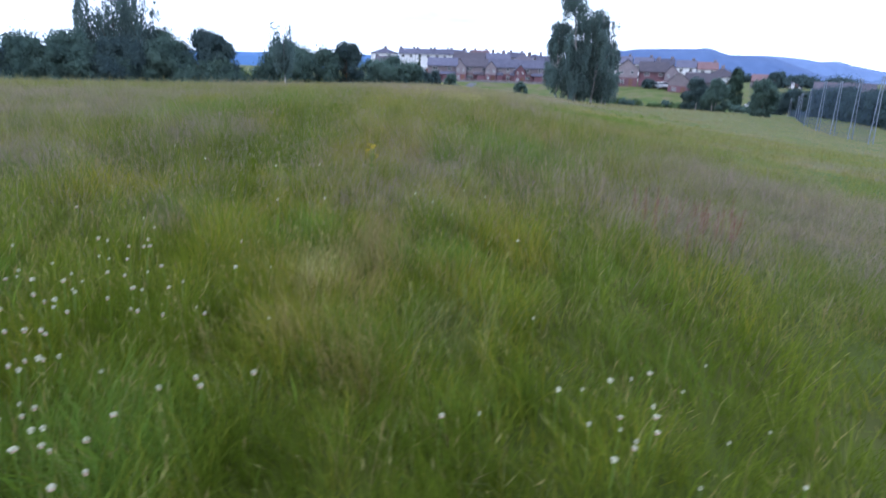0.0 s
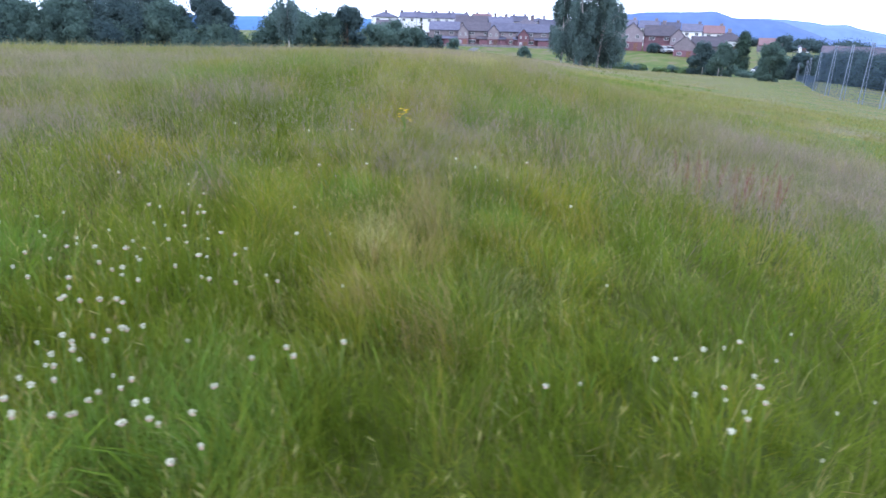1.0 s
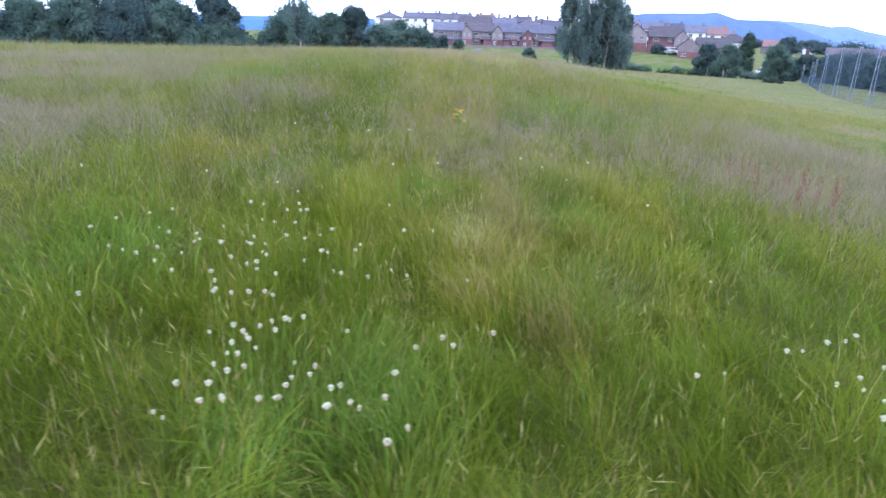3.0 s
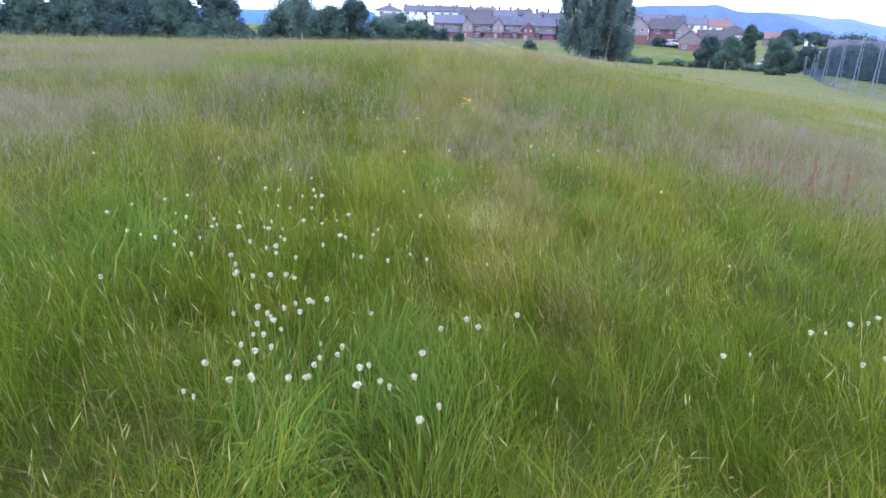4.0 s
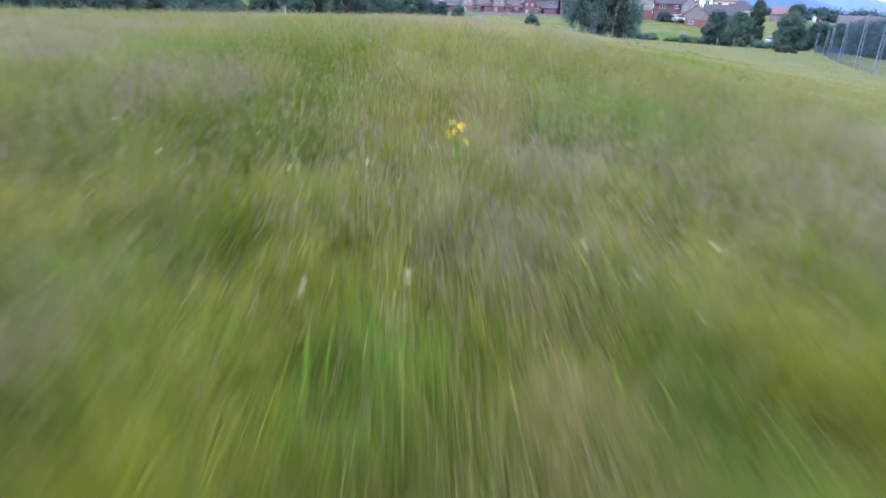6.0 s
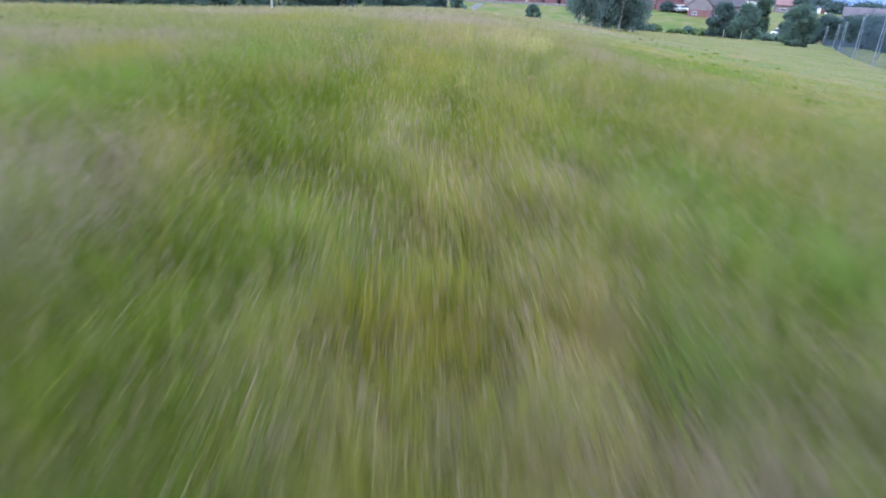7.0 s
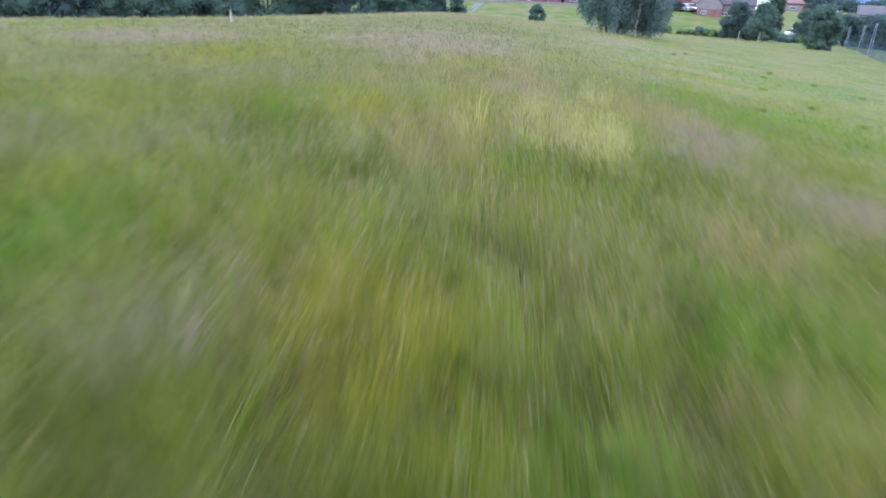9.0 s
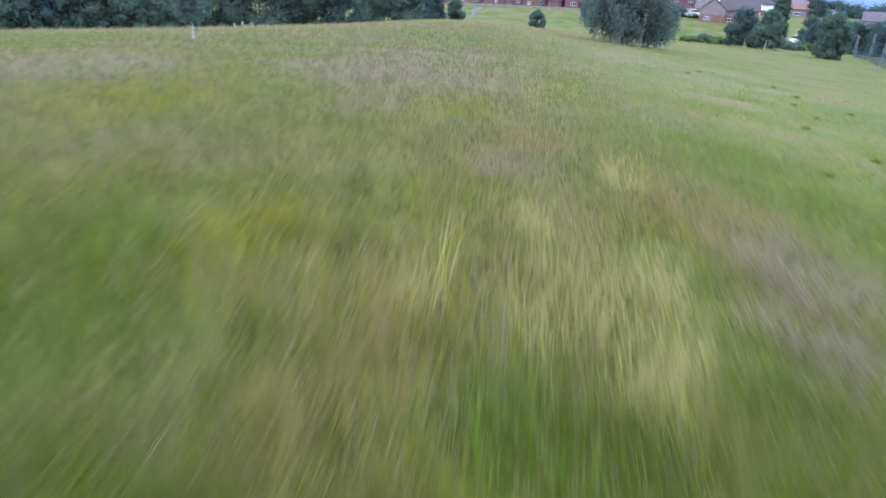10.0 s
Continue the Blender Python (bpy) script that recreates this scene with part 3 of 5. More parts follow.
def stems(rng, name, dens, colour, rise, label):
    x, y = scatter(rng, CELLS, dens)
    n = len(x)
    d = depth_off(x, y)
    h = (tall(x, y) + rise / (1 + d / 10)) * rng.uniform(0.75, 1.2, n)
    lean = rng.uniform(0.05, 0.6, n)
    v1, _ = blades(rng, x, y, h, rng.uniform(0.001, 0.0017, n) * (1 + d / 2.5), lean)
    v1 = v1.reshape(-1, 5, 3)
    tips = v1[:, 4]
    along = tips - v1[:, 2]
    along = along / np.linalg.norm(along, axis=1)[:, None] + rng.normal(size=(n, 3)) * 0.22     # heads nod with their stems
    hl, hw = rng.uniform(0.025, 0.05, n) * (1 + d / 30), rng.uniform(0.0023, 0.0040, n) * (1 + d / 8)
    a = rng.uniform(0, math.pi, n)
    # a stem and a narrow head of two crossed diamonds; 11 corners
    q = np.zeros((n, 11, 3))
    q[:, :3] = v1[:, (0, 1, 4)]
    for k in range(2):
        o = 3 + 4 * k
        c, s = np.cos(a + k * math.pi / 2) * hw / 2, np.sin(a + k * math.pi / 2) * hw / 2
        side = np.stack([c, s, 0 * c], 1)
        q[:, o], q[:, o + 1] = tips - along * (0.5 * hl)[:, None], tips + side
        q[:, o + 2], q[:, o + 3] = tips + along * (0.6 * hl)[:, None], tips - side
    i = (np.arange(n) * 11)[:, None]
    faces = [(0, 1, 2), (3, 4, 5), (3, 5, 6), (7, 8, 9), (7, 9, 10)]
    tris = np.concatenate([i[:, :] + np.array([f]) for f in faces[:3]] + [i[d < 9] + np.array([f]) for f in faces[3:]])
    own = 0.62 / (1 + (d / 4) ** 2) + 0.12
    tint = own[:, None] * colour + (1 - own[:, None]) * (sorts(x, y).T @ COLOUR)
    tint = tint * rng.uniform(0.85, 1.15, n)[:, None]
    return tagged(array_mesh(name, q.reshape(-1, 3), tris, HEADS, tint=tint), label, "grass", kind="stuff")


meadow()
grass_tufts()


# ---- distance: hills ----
def ridge_hill(name, label, mat, x0, x1, y, foot, profile, rough, seed):
    """A far hill: a long ridge with a front slope and a back slope, its crest given by a function of 0..1."""
    rng = random.Random(seed)
    n, rows = 90, ((-0.16, 0.0), (-0.1, 0.35), (-0.04, 0.8), (0.0, 1.0), (0.15, 0.4), (0.3, 0.0))
    verts, faces = [], []
    for i in range(n + 1):
        u = i / n
        x = x0 + (x1 - x0) * u
        top = profile(u) + rough * (noise.noise((u * 14, seed, 0)) + 0.5 * noise.noise((u * 45, seed, 3)))
        for off, part_up in rows:
            z = foot + (top - foot) * part_up
            verts.append((x, y + off * 2500 + 30 * noise.noise((u * 9, off * 9, seed)), z))
    m = len(rows)
    for i in range(n):
        for j in range(m - 1):
            a = i * m + j
            faces.append((a, a + m, a + m + 1, a + 1))
    ob = raw(name, verts, faces, mat)
    ob.data.shade_smooth()
    return tagged(ob, label, "hill", kind="structure")


CREST = ((500, 700, 861, 985, 1141, 1297, 1340, 1359, 1385, 1416, 1488, 1614, 1741, 1905, 2038, 2300, 2500), (20, 55, 78, 96, 103, 104, 110, 113, 110, 102, 80, 77, 65, 21, -21, -60, -80))
PALE_CREST = ((900, 1400, 1764, 1947, 2096, 2245, 2359, 2430, 2487, 2530, 2584, 2805, 3200, 3600), (20, 60, 87, 95, 92, 82, 65, 69, 71, 62, 46, 14, -40, -80))
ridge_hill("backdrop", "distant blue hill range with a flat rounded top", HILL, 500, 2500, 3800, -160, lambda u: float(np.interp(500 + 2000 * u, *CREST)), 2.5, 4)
ridge_hill("backdrop", "paler distant hill range with painted blue haze", HILL_PALE, 900, 3600, 4500, -160, lambda u: float(np.interp(900 + 2700 * u, *PALE_CREST)), 2.5, 9)
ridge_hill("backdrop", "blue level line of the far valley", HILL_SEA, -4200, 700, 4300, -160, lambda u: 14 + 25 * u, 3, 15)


# ---- trees ----
def leaf_cloud(rng, centers, radii, count, size):
    """Small leaves, thick in the outer half of some lumps."""
    centers, radii = np.array(centers, float), np.array(radii, float)
    vol = np.prod(radii, 1) ** 0.7
    i = rng.choice(len(centers), count, p=vol / vol.sum())
    way = rng.normal(size=(count, 3))
    way /= np.linalg.norm(way, axis=1)[:, None]
    far = rng.uniform(0.35, 1.0, count) ** 0.6
    far *= (1 + 0.34 * rng.normal(size=count) * (rng.uniform(size=count) < 0.5)).clip(0.4, 1.4)
    p = centers[i] + way * far[:, None] * radii[i]
    p[:, 2] += 0.3 * radii[i][:, 2] * np.abs(rng.normal(size=count)).clip(0, 1.6) * (way[:, 2] > 0.3) * (rng.uniform(size=count) < 0.35)      # shoots that stand up
    out = way * radii[i] ** -1.0
    out = out / np.linalg.norm(out, axis=1)[:, None] + (0, 0, 0.25) + 0.55 * rng.normal(size=(count, 3))     # leaves face outwards, more or less
    return leaf_faces(rng, p, out, size * 0.66 * rng.uniform(0.6, 1.35, count))


def crown_core(rng, centers, radii):
    """The shaded inner mass of a crown: a rough lump inside each tuft of leaves."""
    bm = bmesh.new()
    bmesh.ops.create_icosphere(bm, subdivisions=1, radius=1.0)
    v0 = np.array([v.co for v in bm.verts])
    t0 = np.array([[v.index for v in f.verts] for f in bm.faces])
    bm.free()
    n = len(v0)
    v = np.concatenate([np.array(c) + v0 * np.array(r) * 0.62 * rng.uniform(0.75, 1.2, (n, 1)) for c, r in zip(centers, radii)])
    return v, np.concatenate([t0 + n * k for k in range(len(centers))])


def leaf_faces(rng, p, out, s):
    """Broad pointed leaves, a triangle each, that face along out."""
    a = np.cross(out, rng.normal(size=p.shape))
    a /= np.linalg.norm(a, axis=1)[:, None]
    b = np.cross(out, a)
    b /= np.linalg.norm(b, axis=1)[:, None]
    s = s[:, None]
    q = np.stack([p - a * s * 0.55 - b * s * 0.5, p - a * s * 0.55 + b * s * 0.5, p + a * s * 0.7], 1)
    return q.reshape(-1, 3), np.arange(len(p) * 3).reshape(-1, 3)


def lumps(rng, height, width, low, n, shape):
    """Centres and radii of the crown's lumps, for a tree at the origin."""
    cs, rs = [], []
    if shape == "poplar":
        for k in range(n):
            a, out, top = rng.uniform(0, 6.28), width / 2 * math.sqrt(rng.uniform(0.05, 1)), height * rng.uniform(0.68, 1.0)
            for u in np.linspace(0.15, 1, 7):
                if rng.uniform() < 0.08:
                    continue
                r = width * rng.uniform(0.10, 0.17) * (1.2 - 0.5 * u)
                cs.append((out * u ** 0.6 * math.cos(a) + rng.normal() * 0.05 * width, out * u ** 0.6 * math.sin(a) + rng.normal() * 0.05 * width, low + (top - low - r) * u))
                rs.append((r, r, r * 2.0))
        return cs, rs
    for k in range(n):
        u = (k + 0.5) / n
        z = low + (height - low) * u
        if shape == "round":
            reach = width / 2 * math.sqrt(max(0.05, 1 - (2 * u - 0.9) ** 2)) * 0.78
        elif shape == "shrub":
            reach = width / 2 * math.sqrt(max(0.05, 1 - u ** 2)) * 0.84
        elif shape == "column":
            reach = width / 2 * min(1.0, 2.4 * (1.04 - u)) * 0.6
        elif shape == "cone":
            reach = width / 2 * (1 - u) * 0.5
        else:
            reach = width / 2 * (0.5 + 0.5 * math.sin(math.pi * min(1, u * 1.1))) * 0.6
        for _ in range(5 if shape in ("round", "shrub", "column") else 2):
            a, f = rng.uniform(0, 6.28), math.sqrt(rng.uniform(0.1, 1))
            r = width * (rng.uniform(0.09, 0.19) if shape in ("round", "shrub") else rng.uniform(0.14, 0.24)) * (1.0 if shape != "cone" else (1.15 - u))
            top = min(z + rng.uniform(-0.06, 0.06) * height, height - r * 0.8)
            cs.append((reach * f * math.cos(a), reach * f * math.sin(a), max(top, r * 0.7)))
            rs.append((r, r, r * rng.uniform(0.75, 1.1)))
    return cs, rs


def tree(name, label, x, y, height, width, low, leaf_mat, bark_mat, leaves, size, shape="round", seed=1, trunks=1, lumps_n=7, group="", sink=0.1):
    """A tree or bush at x, y whose top reaches the level height above the world's zero."""
    rng = np.random.default_rng(seed)
    z = float(ground(x, y)) - sink
    root = tagged(new(name), label, "tree" if shape != "shrub" else "bush", group)
    root.location = (x, y, z)
    height -= z
    cs, rs = lumps(rng, height, width, low, lumps_n, shape)
    for k in range(trunks):
        bm = bmesh.new()
        bx, by = (rng.uniform(-0.22, 0.22, 2) * width) if trunks > 1 else (0.0, 0.0)
        lx, ly = bx * 1.6 + rng.uniform(-0.05, 0.05) * width, by * 1.6
        r = (0.014 if height > 4 else 0.008) * height + 0.012
        path = [(bx + (lx - bx) * u, by + (ly - by) * u, height * 0.9 * u) for u in (0, 0.12, 0.3, 0.55, 0.8, 1.0)]
        tube(bm, path, [r * 1.3, r, r * 0.85, r * 0.6, r * 0.35, r * 0.1])
        for c in [cs[i] for i in rng.choice(len(cs), min(len(cs), 7), replace=False)]:
            s = min(0.75, max(0.12, (c[2] * 0.6) / (height * 0.9)))
            p0 = Vector((bx + (lx - bx) * s, by + (ly - by) * s, height * 0.9 * s))
            p1 = Vector(c)
            tube(bm, [p0, p0.lerp(p1, 0.5) + Vector((0, 0, -0.04 * height)), p1], [r * 0.4, r * 0.25, r * 0.08], 5)
        part("trunk", bm, bark_mat, root)
    v, t = leaf_cloud(rng, cs, rs, int(1.8 * leaves), size * 0.88)
    if shape in ("round", "shrub", "column"):
        v1, t1 = crown_core(rng, cs, rs)
        v, t = np.concatenate([v, v1]), np.concatenate([t, t1 + len(v)])
    v[:, 2] = np.maximum(v[:, 2], 0.05)
    array_mesh("crown", v, t, leaf_mat, root)
    return root


def birch(name, label, x, y, height, width, seed, leaves, trunks=1):
    """A weeping birch: a pale trunk, rising limbs and curtains of small leaves that hang from them."""
    rng = np.random.default_rng(seed)
    z = float(ground(x, y)) - 0.1
    root = tagged(new(name), label, "tree", "birch clump on the meadow")
    root.location = (x, y, z)
    height -= z
    hang, hang_w = [], []
    for k in range(trunks):
        bm = bmesh.new()
        bx, by = (rng.uniform(-0.18, 0.18) * width, rng.uniform(-0.18, 0.18) * width) if trunks > 1 else (0.0, 0.0)
        wig = rng.uniform(-0.03, 0.03, (7, 2)) * height
        hk = height * (1 if k == 0 else rng.uniform(0.65, 0.9))
        path = [(bx * (1 + u) + wig[i, 0] * u, by * (1 + u) + wig[i, 1] * u, hk * u) for i, u in enumerate((0, 0.1, 0.25, 0.45, 0.65, 0.85, 1.0))]
        r = 0.009 * hk + 0.02
        tube(bm, path, [r * 1.3, r, r * 0.85, r * 0.65, r * 0.45, r * 0.22, r * 0.06], 7)
        for j in range(20):
            u = rng.uniform(0.1, 0.97)
            a = rng.uniform(0, 6.28)
            reach = width * 0.5 * rng.uniform(0.45, 1.0) * (1.0 - 0.5 * u)
            p0 = Vector((bx * (1 + u), by * (1 + u), hk * u))
            p1 = p0 + Vector((math.cos(a) * reach * 0.6, math.sin(a) * reach * 0.6, reach * 0.75))
            p2 = p0 + Vector((math.cos(a) * reach, math.sin(a) * reach, reach * 0.6))
            if p2.z > height:
                p2.z, p1.z = height - rng.uniform(0, 0.12) * height, min(p1.z, height)
            tube(bm, [p0, p1, p2], [r * 0.35, r * 0.2, r * 0.06], 4)
            for s in (0.35, 0.6, 0.8, 1.0, 1.0):
                q = p0.lerp(p1, s * 1.6) if s < 0.6 else p1.lerp(p2, (s - 0.6) / 0.4)
                hang.append(q)
                hang_w.append(min(q.z - 0.3, rng.uniform(0.3, 0.75) * height * 0.62))
        part("trunk", bm, BIRCH_BARK, root, "slender whitish birch trunk with dark marks")
    hang, hang_w = np.array(hang), np.array(hang_w).clip(0.4)
    strands = rng.choice(len(hang), max(60, leaves // 33), p=hang_w / hang_w.sum())
    base = hang[strands] + rng.normal(size=(len(strands), 3)) * (0.038 * width, 0.038 * width, 0.12)
    length = hang_w[strands] * rng.uniform(0.4, 1.05, len(strands)) * np.where(base[:, 2] > 0.6 * height, 0.55, 1.0)
    leaves *= 2
    i = rng.integers(0, len(strands), leaves)
    u = rng.uniform(0, 1, leaves)
    p = base[i] - np.stack([0 * u, 0 * u, u * length[i]], 1) + rng.normal(size=(leaves, 3)) * 0.10
    p[:, 2] = p[:, 2].clip(0.2)
    out = p * (1, 1, 0)
    out = out / np.linalg.norm(out, axis=1)[:, None].clip(0.2) + 0.7 * rng.normal(size=(leaves, 3))
    array_mesh("crown", *leaf_faces(rng, p, out, 0.105 * rng.uniform(0.6, 1.4, leaves)), LEAF_BIRCH, root)
    return root


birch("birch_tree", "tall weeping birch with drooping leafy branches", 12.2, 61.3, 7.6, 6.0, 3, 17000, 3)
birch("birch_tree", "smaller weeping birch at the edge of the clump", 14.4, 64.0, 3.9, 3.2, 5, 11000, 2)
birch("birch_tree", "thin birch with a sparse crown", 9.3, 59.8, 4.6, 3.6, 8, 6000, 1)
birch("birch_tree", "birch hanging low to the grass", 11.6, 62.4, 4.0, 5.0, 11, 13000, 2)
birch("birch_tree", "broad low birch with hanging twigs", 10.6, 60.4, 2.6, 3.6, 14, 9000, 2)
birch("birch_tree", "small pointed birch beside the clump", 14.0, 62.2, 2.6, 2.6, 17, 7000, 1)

tree("young_tree", "young single tree with a slim pale trunk in the grass", -7.8, 32.3, 2.8, 1.6, 0.7, LEAF_BIRCH, BIRCH_BARK, 2600, 0.12, "poplar", 2, lumps_n=14, sink=0.05)

WEST = "trees and bushes along the western edge of the meadow"
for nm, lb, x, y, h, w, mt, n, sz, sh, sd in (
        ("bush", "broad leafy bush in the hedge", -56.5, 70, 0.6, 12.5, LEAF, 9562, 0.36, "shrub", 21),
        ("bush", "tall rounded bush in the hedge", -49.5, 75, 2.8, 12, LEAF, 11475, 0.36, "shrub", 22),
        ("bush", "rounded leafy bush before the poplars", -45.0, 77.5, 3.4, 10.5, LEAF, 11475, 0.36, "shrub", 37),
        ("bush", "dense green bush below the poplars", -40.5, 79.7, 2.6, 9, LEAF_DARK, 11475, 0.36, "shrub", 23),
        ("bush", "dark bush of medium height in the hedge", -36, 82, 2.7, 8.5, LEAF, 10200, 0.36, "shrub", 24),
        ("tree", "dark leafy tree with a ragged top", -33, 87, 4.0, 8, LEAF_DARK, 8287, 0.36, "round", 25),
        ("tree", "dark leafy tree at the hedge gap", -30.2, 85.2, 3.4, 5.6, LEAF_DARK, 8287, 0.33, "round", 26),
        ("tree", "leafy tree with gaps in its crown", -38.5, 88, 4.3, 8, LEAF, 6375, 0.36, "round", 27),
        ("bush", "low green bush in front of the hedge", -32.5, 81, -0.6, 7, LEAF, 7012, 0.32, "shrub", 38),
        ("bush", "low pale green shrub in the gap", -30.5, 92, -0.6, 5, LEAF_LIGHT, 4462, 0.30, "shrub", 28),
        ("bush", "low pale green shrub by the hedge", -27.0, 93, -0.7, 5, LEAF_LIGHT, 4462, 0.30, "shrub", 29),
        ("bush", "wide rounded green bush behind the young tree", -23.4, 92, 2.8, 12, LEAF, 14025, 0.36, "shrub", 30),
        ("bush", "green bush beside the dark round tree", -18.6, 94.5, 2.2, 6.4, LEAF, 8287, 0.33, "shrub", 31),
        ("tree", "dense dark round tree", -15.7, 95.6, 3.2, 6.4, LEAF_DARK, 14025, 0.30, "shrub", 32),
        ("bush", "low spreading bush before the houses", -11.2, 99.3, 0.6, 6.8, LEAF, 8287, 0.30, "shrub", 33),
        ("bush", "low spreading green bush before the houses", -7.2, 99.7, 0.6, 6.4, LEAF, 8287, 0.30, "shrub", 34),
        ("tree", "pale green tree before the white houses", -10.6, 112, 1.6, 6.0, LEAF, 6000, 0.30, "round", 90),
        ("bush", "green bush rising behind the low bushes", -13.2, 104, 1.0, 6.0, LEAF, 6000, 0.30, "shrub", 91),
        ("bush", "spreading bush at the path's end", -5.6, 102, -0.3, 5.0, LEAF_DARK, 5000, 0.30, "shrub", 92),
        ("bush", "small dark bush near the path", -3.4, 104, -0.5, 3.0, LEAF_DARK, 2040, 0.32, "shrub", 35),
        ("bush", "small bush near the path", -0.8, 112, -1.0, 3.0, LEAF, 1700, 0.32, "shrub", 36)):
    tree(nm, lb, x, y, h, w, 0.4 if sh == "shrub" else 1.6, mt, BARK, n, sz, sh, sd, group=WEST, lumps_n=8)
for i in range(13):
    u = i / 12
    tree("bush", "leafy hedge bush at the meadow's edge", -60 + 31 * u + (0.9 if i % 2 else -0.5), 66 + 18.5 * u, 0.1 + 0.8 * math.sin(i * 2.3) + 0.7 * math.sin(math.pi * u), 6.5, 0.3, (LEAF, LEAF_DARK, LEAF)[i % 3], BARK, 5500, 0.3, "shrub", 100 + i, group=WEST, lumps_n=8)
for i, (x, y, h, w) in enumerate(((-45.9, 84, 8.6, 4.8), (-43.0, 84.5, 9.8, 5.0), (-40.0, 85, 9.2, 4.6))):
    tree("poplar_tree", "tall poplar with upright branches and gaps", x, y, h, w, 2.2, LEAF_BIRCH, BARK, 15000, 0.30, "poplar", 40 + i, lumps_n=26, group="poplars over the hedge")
tree("conifer_tree", "narrow dark conifer behind the bushes", -20.4, 97.5, 3.2, 2.0, 0.6, CYPRESS, BARK, 2000, 0.3, "cone", 44, lumps_n=8)
tree("conifer_tree", "dark conifer in front of the white houses", -6.8, 119.8, 2.6, 3.0, 0.6, CYPRESS, BARK, 2600, 0.3, "cone", 45, lumps_n=8)
tree("bush", "small round bush alone on the grass", 9.9, 102.6, -1.6, 2.6, 0.2, LEAF, BARK, 3000, 0.2, "shrub", 46, lumps_n=6)

EAST = "trees at the eastern foot of the meadow"
tree("bush", "rounded dark willow bush with a pale trunk", 37.3, 104.0, -0.5, 5.0, 0.7, LEAF_DARK, BIRCH_BARK, 6500, 0.3, "shrub", 50, group=EAST)
tree("bush", "rounded green bush with a pale trunk", 38.8, 99.5, -0.6, 4.8, 0.7, LEAF, BIRCH_BARK, 6500, 0.3, "shrub", 51, group=EAST)
tree("bush", "large oval green bush at the slope's foot", 39.2, 85.0, -0.1, 4.4, 0.2, LEAF, BARK, 11250, 0.22, "round", 52, group=EAST, lumps_n=9)
tree("cypress_tree", "dense dark green cypress with a pointed top", 53.6, 129.4, 1.2, 3.9, 0.3, CYPRESS, BARK, 9000, 0.27, "column", 53, lumps_n=12)
tree("tree", "dark tree behind the roofs", 81.0, 171.9, 0.4, 5.4, 1.0, LEAF_DARK, BARK, 3825, 0.36, "round", 54)
tree("bush", "green shrub beside the cypress", 56.5, 124, -1.6, 4.5, 0.3, LEAF, BARK, 4500, 0.27, "shrub", 55, group=EAST)
tree("bush", "garden shrub before the brick houses", 43.5, 152, -1.6, 4, 0.2, LEAF_DARK, BARK, 1360, 0.32, "shrub", 56)
for i in range(11):
    u = i / 10
    tree("bush", "dark hedge bush behind the net fence", 57.5 - 10.5 * u + (0.8 if i % 2 else 0), 104 - 42 * u, -1.9 + 0.4 * u + 0.4 * (i % 3), 6.4, 0.2, LEAF_DARK, BARK, 6750, 0.27, "shrub", 60 + i, group="hedge behind the net fence")


for i, (x, y, h) in enumerate(((52.5, 113, -2.2), (55.5, 110, -1.8), (60.0, 112, -1.9), (62.5, 106, -1.7), (66.0, 118, -1.9), (70.5, 114, -2.2), (75.0, 110, -2.4), (67.5, 104, -2.2), (72.0, 100, -2.4), (79.0, 104, -2.6))):
    tree("bush", "dark hedge bush at the foot of the slope", x, y, h, 6.0, 0.2, LEAF_DARK, BARK, 6000, 0.27, "shrub", 80 + i, group="hedge behind the net fence")


def far_wood(label, seed, spots_at, tops, size, mat):
    """A distant wood in one mesh: many crowns of lumps and leaves side by side."""
    rng = np.random.default_rng(seed)
    vs, ts, o = [], [], 0
    for (x, y), top in zip(spots_at, tops):
        z = float(ground(x, y))
        cs, rs = lumps(rng, top - z, size * rng.uniform(0.8, 1.2), 0.3, 5, "shrub")
        for v, t in (leaf_cloud(rng, cs, rs, 2200, 0.5), crown_core(rng, cs, rs)):
            vs.append(v + (x, y, z - 0.3))
            ts.append(t + o)
            o += len(v)
    return tagged(array_mesh("far_trees", np.concatenate(vs), np.concatenate(ts), mat), label, "trees", kind="stuff")


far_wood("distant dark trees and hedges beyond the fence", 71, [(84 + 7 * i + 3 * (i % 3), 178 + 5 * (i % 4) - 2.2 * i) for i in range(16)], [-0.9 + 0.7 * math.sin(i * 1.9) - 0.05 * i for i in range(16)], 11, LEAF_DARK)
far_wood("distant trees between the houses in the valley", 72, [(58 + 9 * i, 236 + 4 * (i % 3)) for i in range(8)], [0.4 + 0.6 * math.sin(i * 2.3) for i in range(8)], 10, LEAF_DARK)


# ---- houses ----
def window(parent, cx, y, cz, w, h, m, panes=2):
    bm = bmesh.new()
    box(bm, cx - w / 2, cx + w / 2, y - 0.05, y + 0.02, cz - h / 2, cz - h / 2 + 0.08, m)
    box(bm, cx - w / 2, cx + w / 2, y - 0.05, y + 0.02, cz + h / 2 - 0.08, cz + h / 2, m)
    for k in range(panes + 1):
        px = cx - w / 2 + 0.06 + (w - 0.12) * k / panes
        box(bm, px - 0.04, px + 0.04, y - 0.04, y + 0.02, cz - h / 2 + 0.08, cz + h / 2 - 0.08, m)
    win = part("window", bm, FRAME, parent)
    bm = bmesh.new()
    box(bm, cx - w / 2 + 0.05, cx + w / 2 - 0.05, y - 0.015, y + 0.03, cz - h / 2 + 0.05, cz + h / 2 - 0.05, m)
    part("pane", bm, GLASS, win)


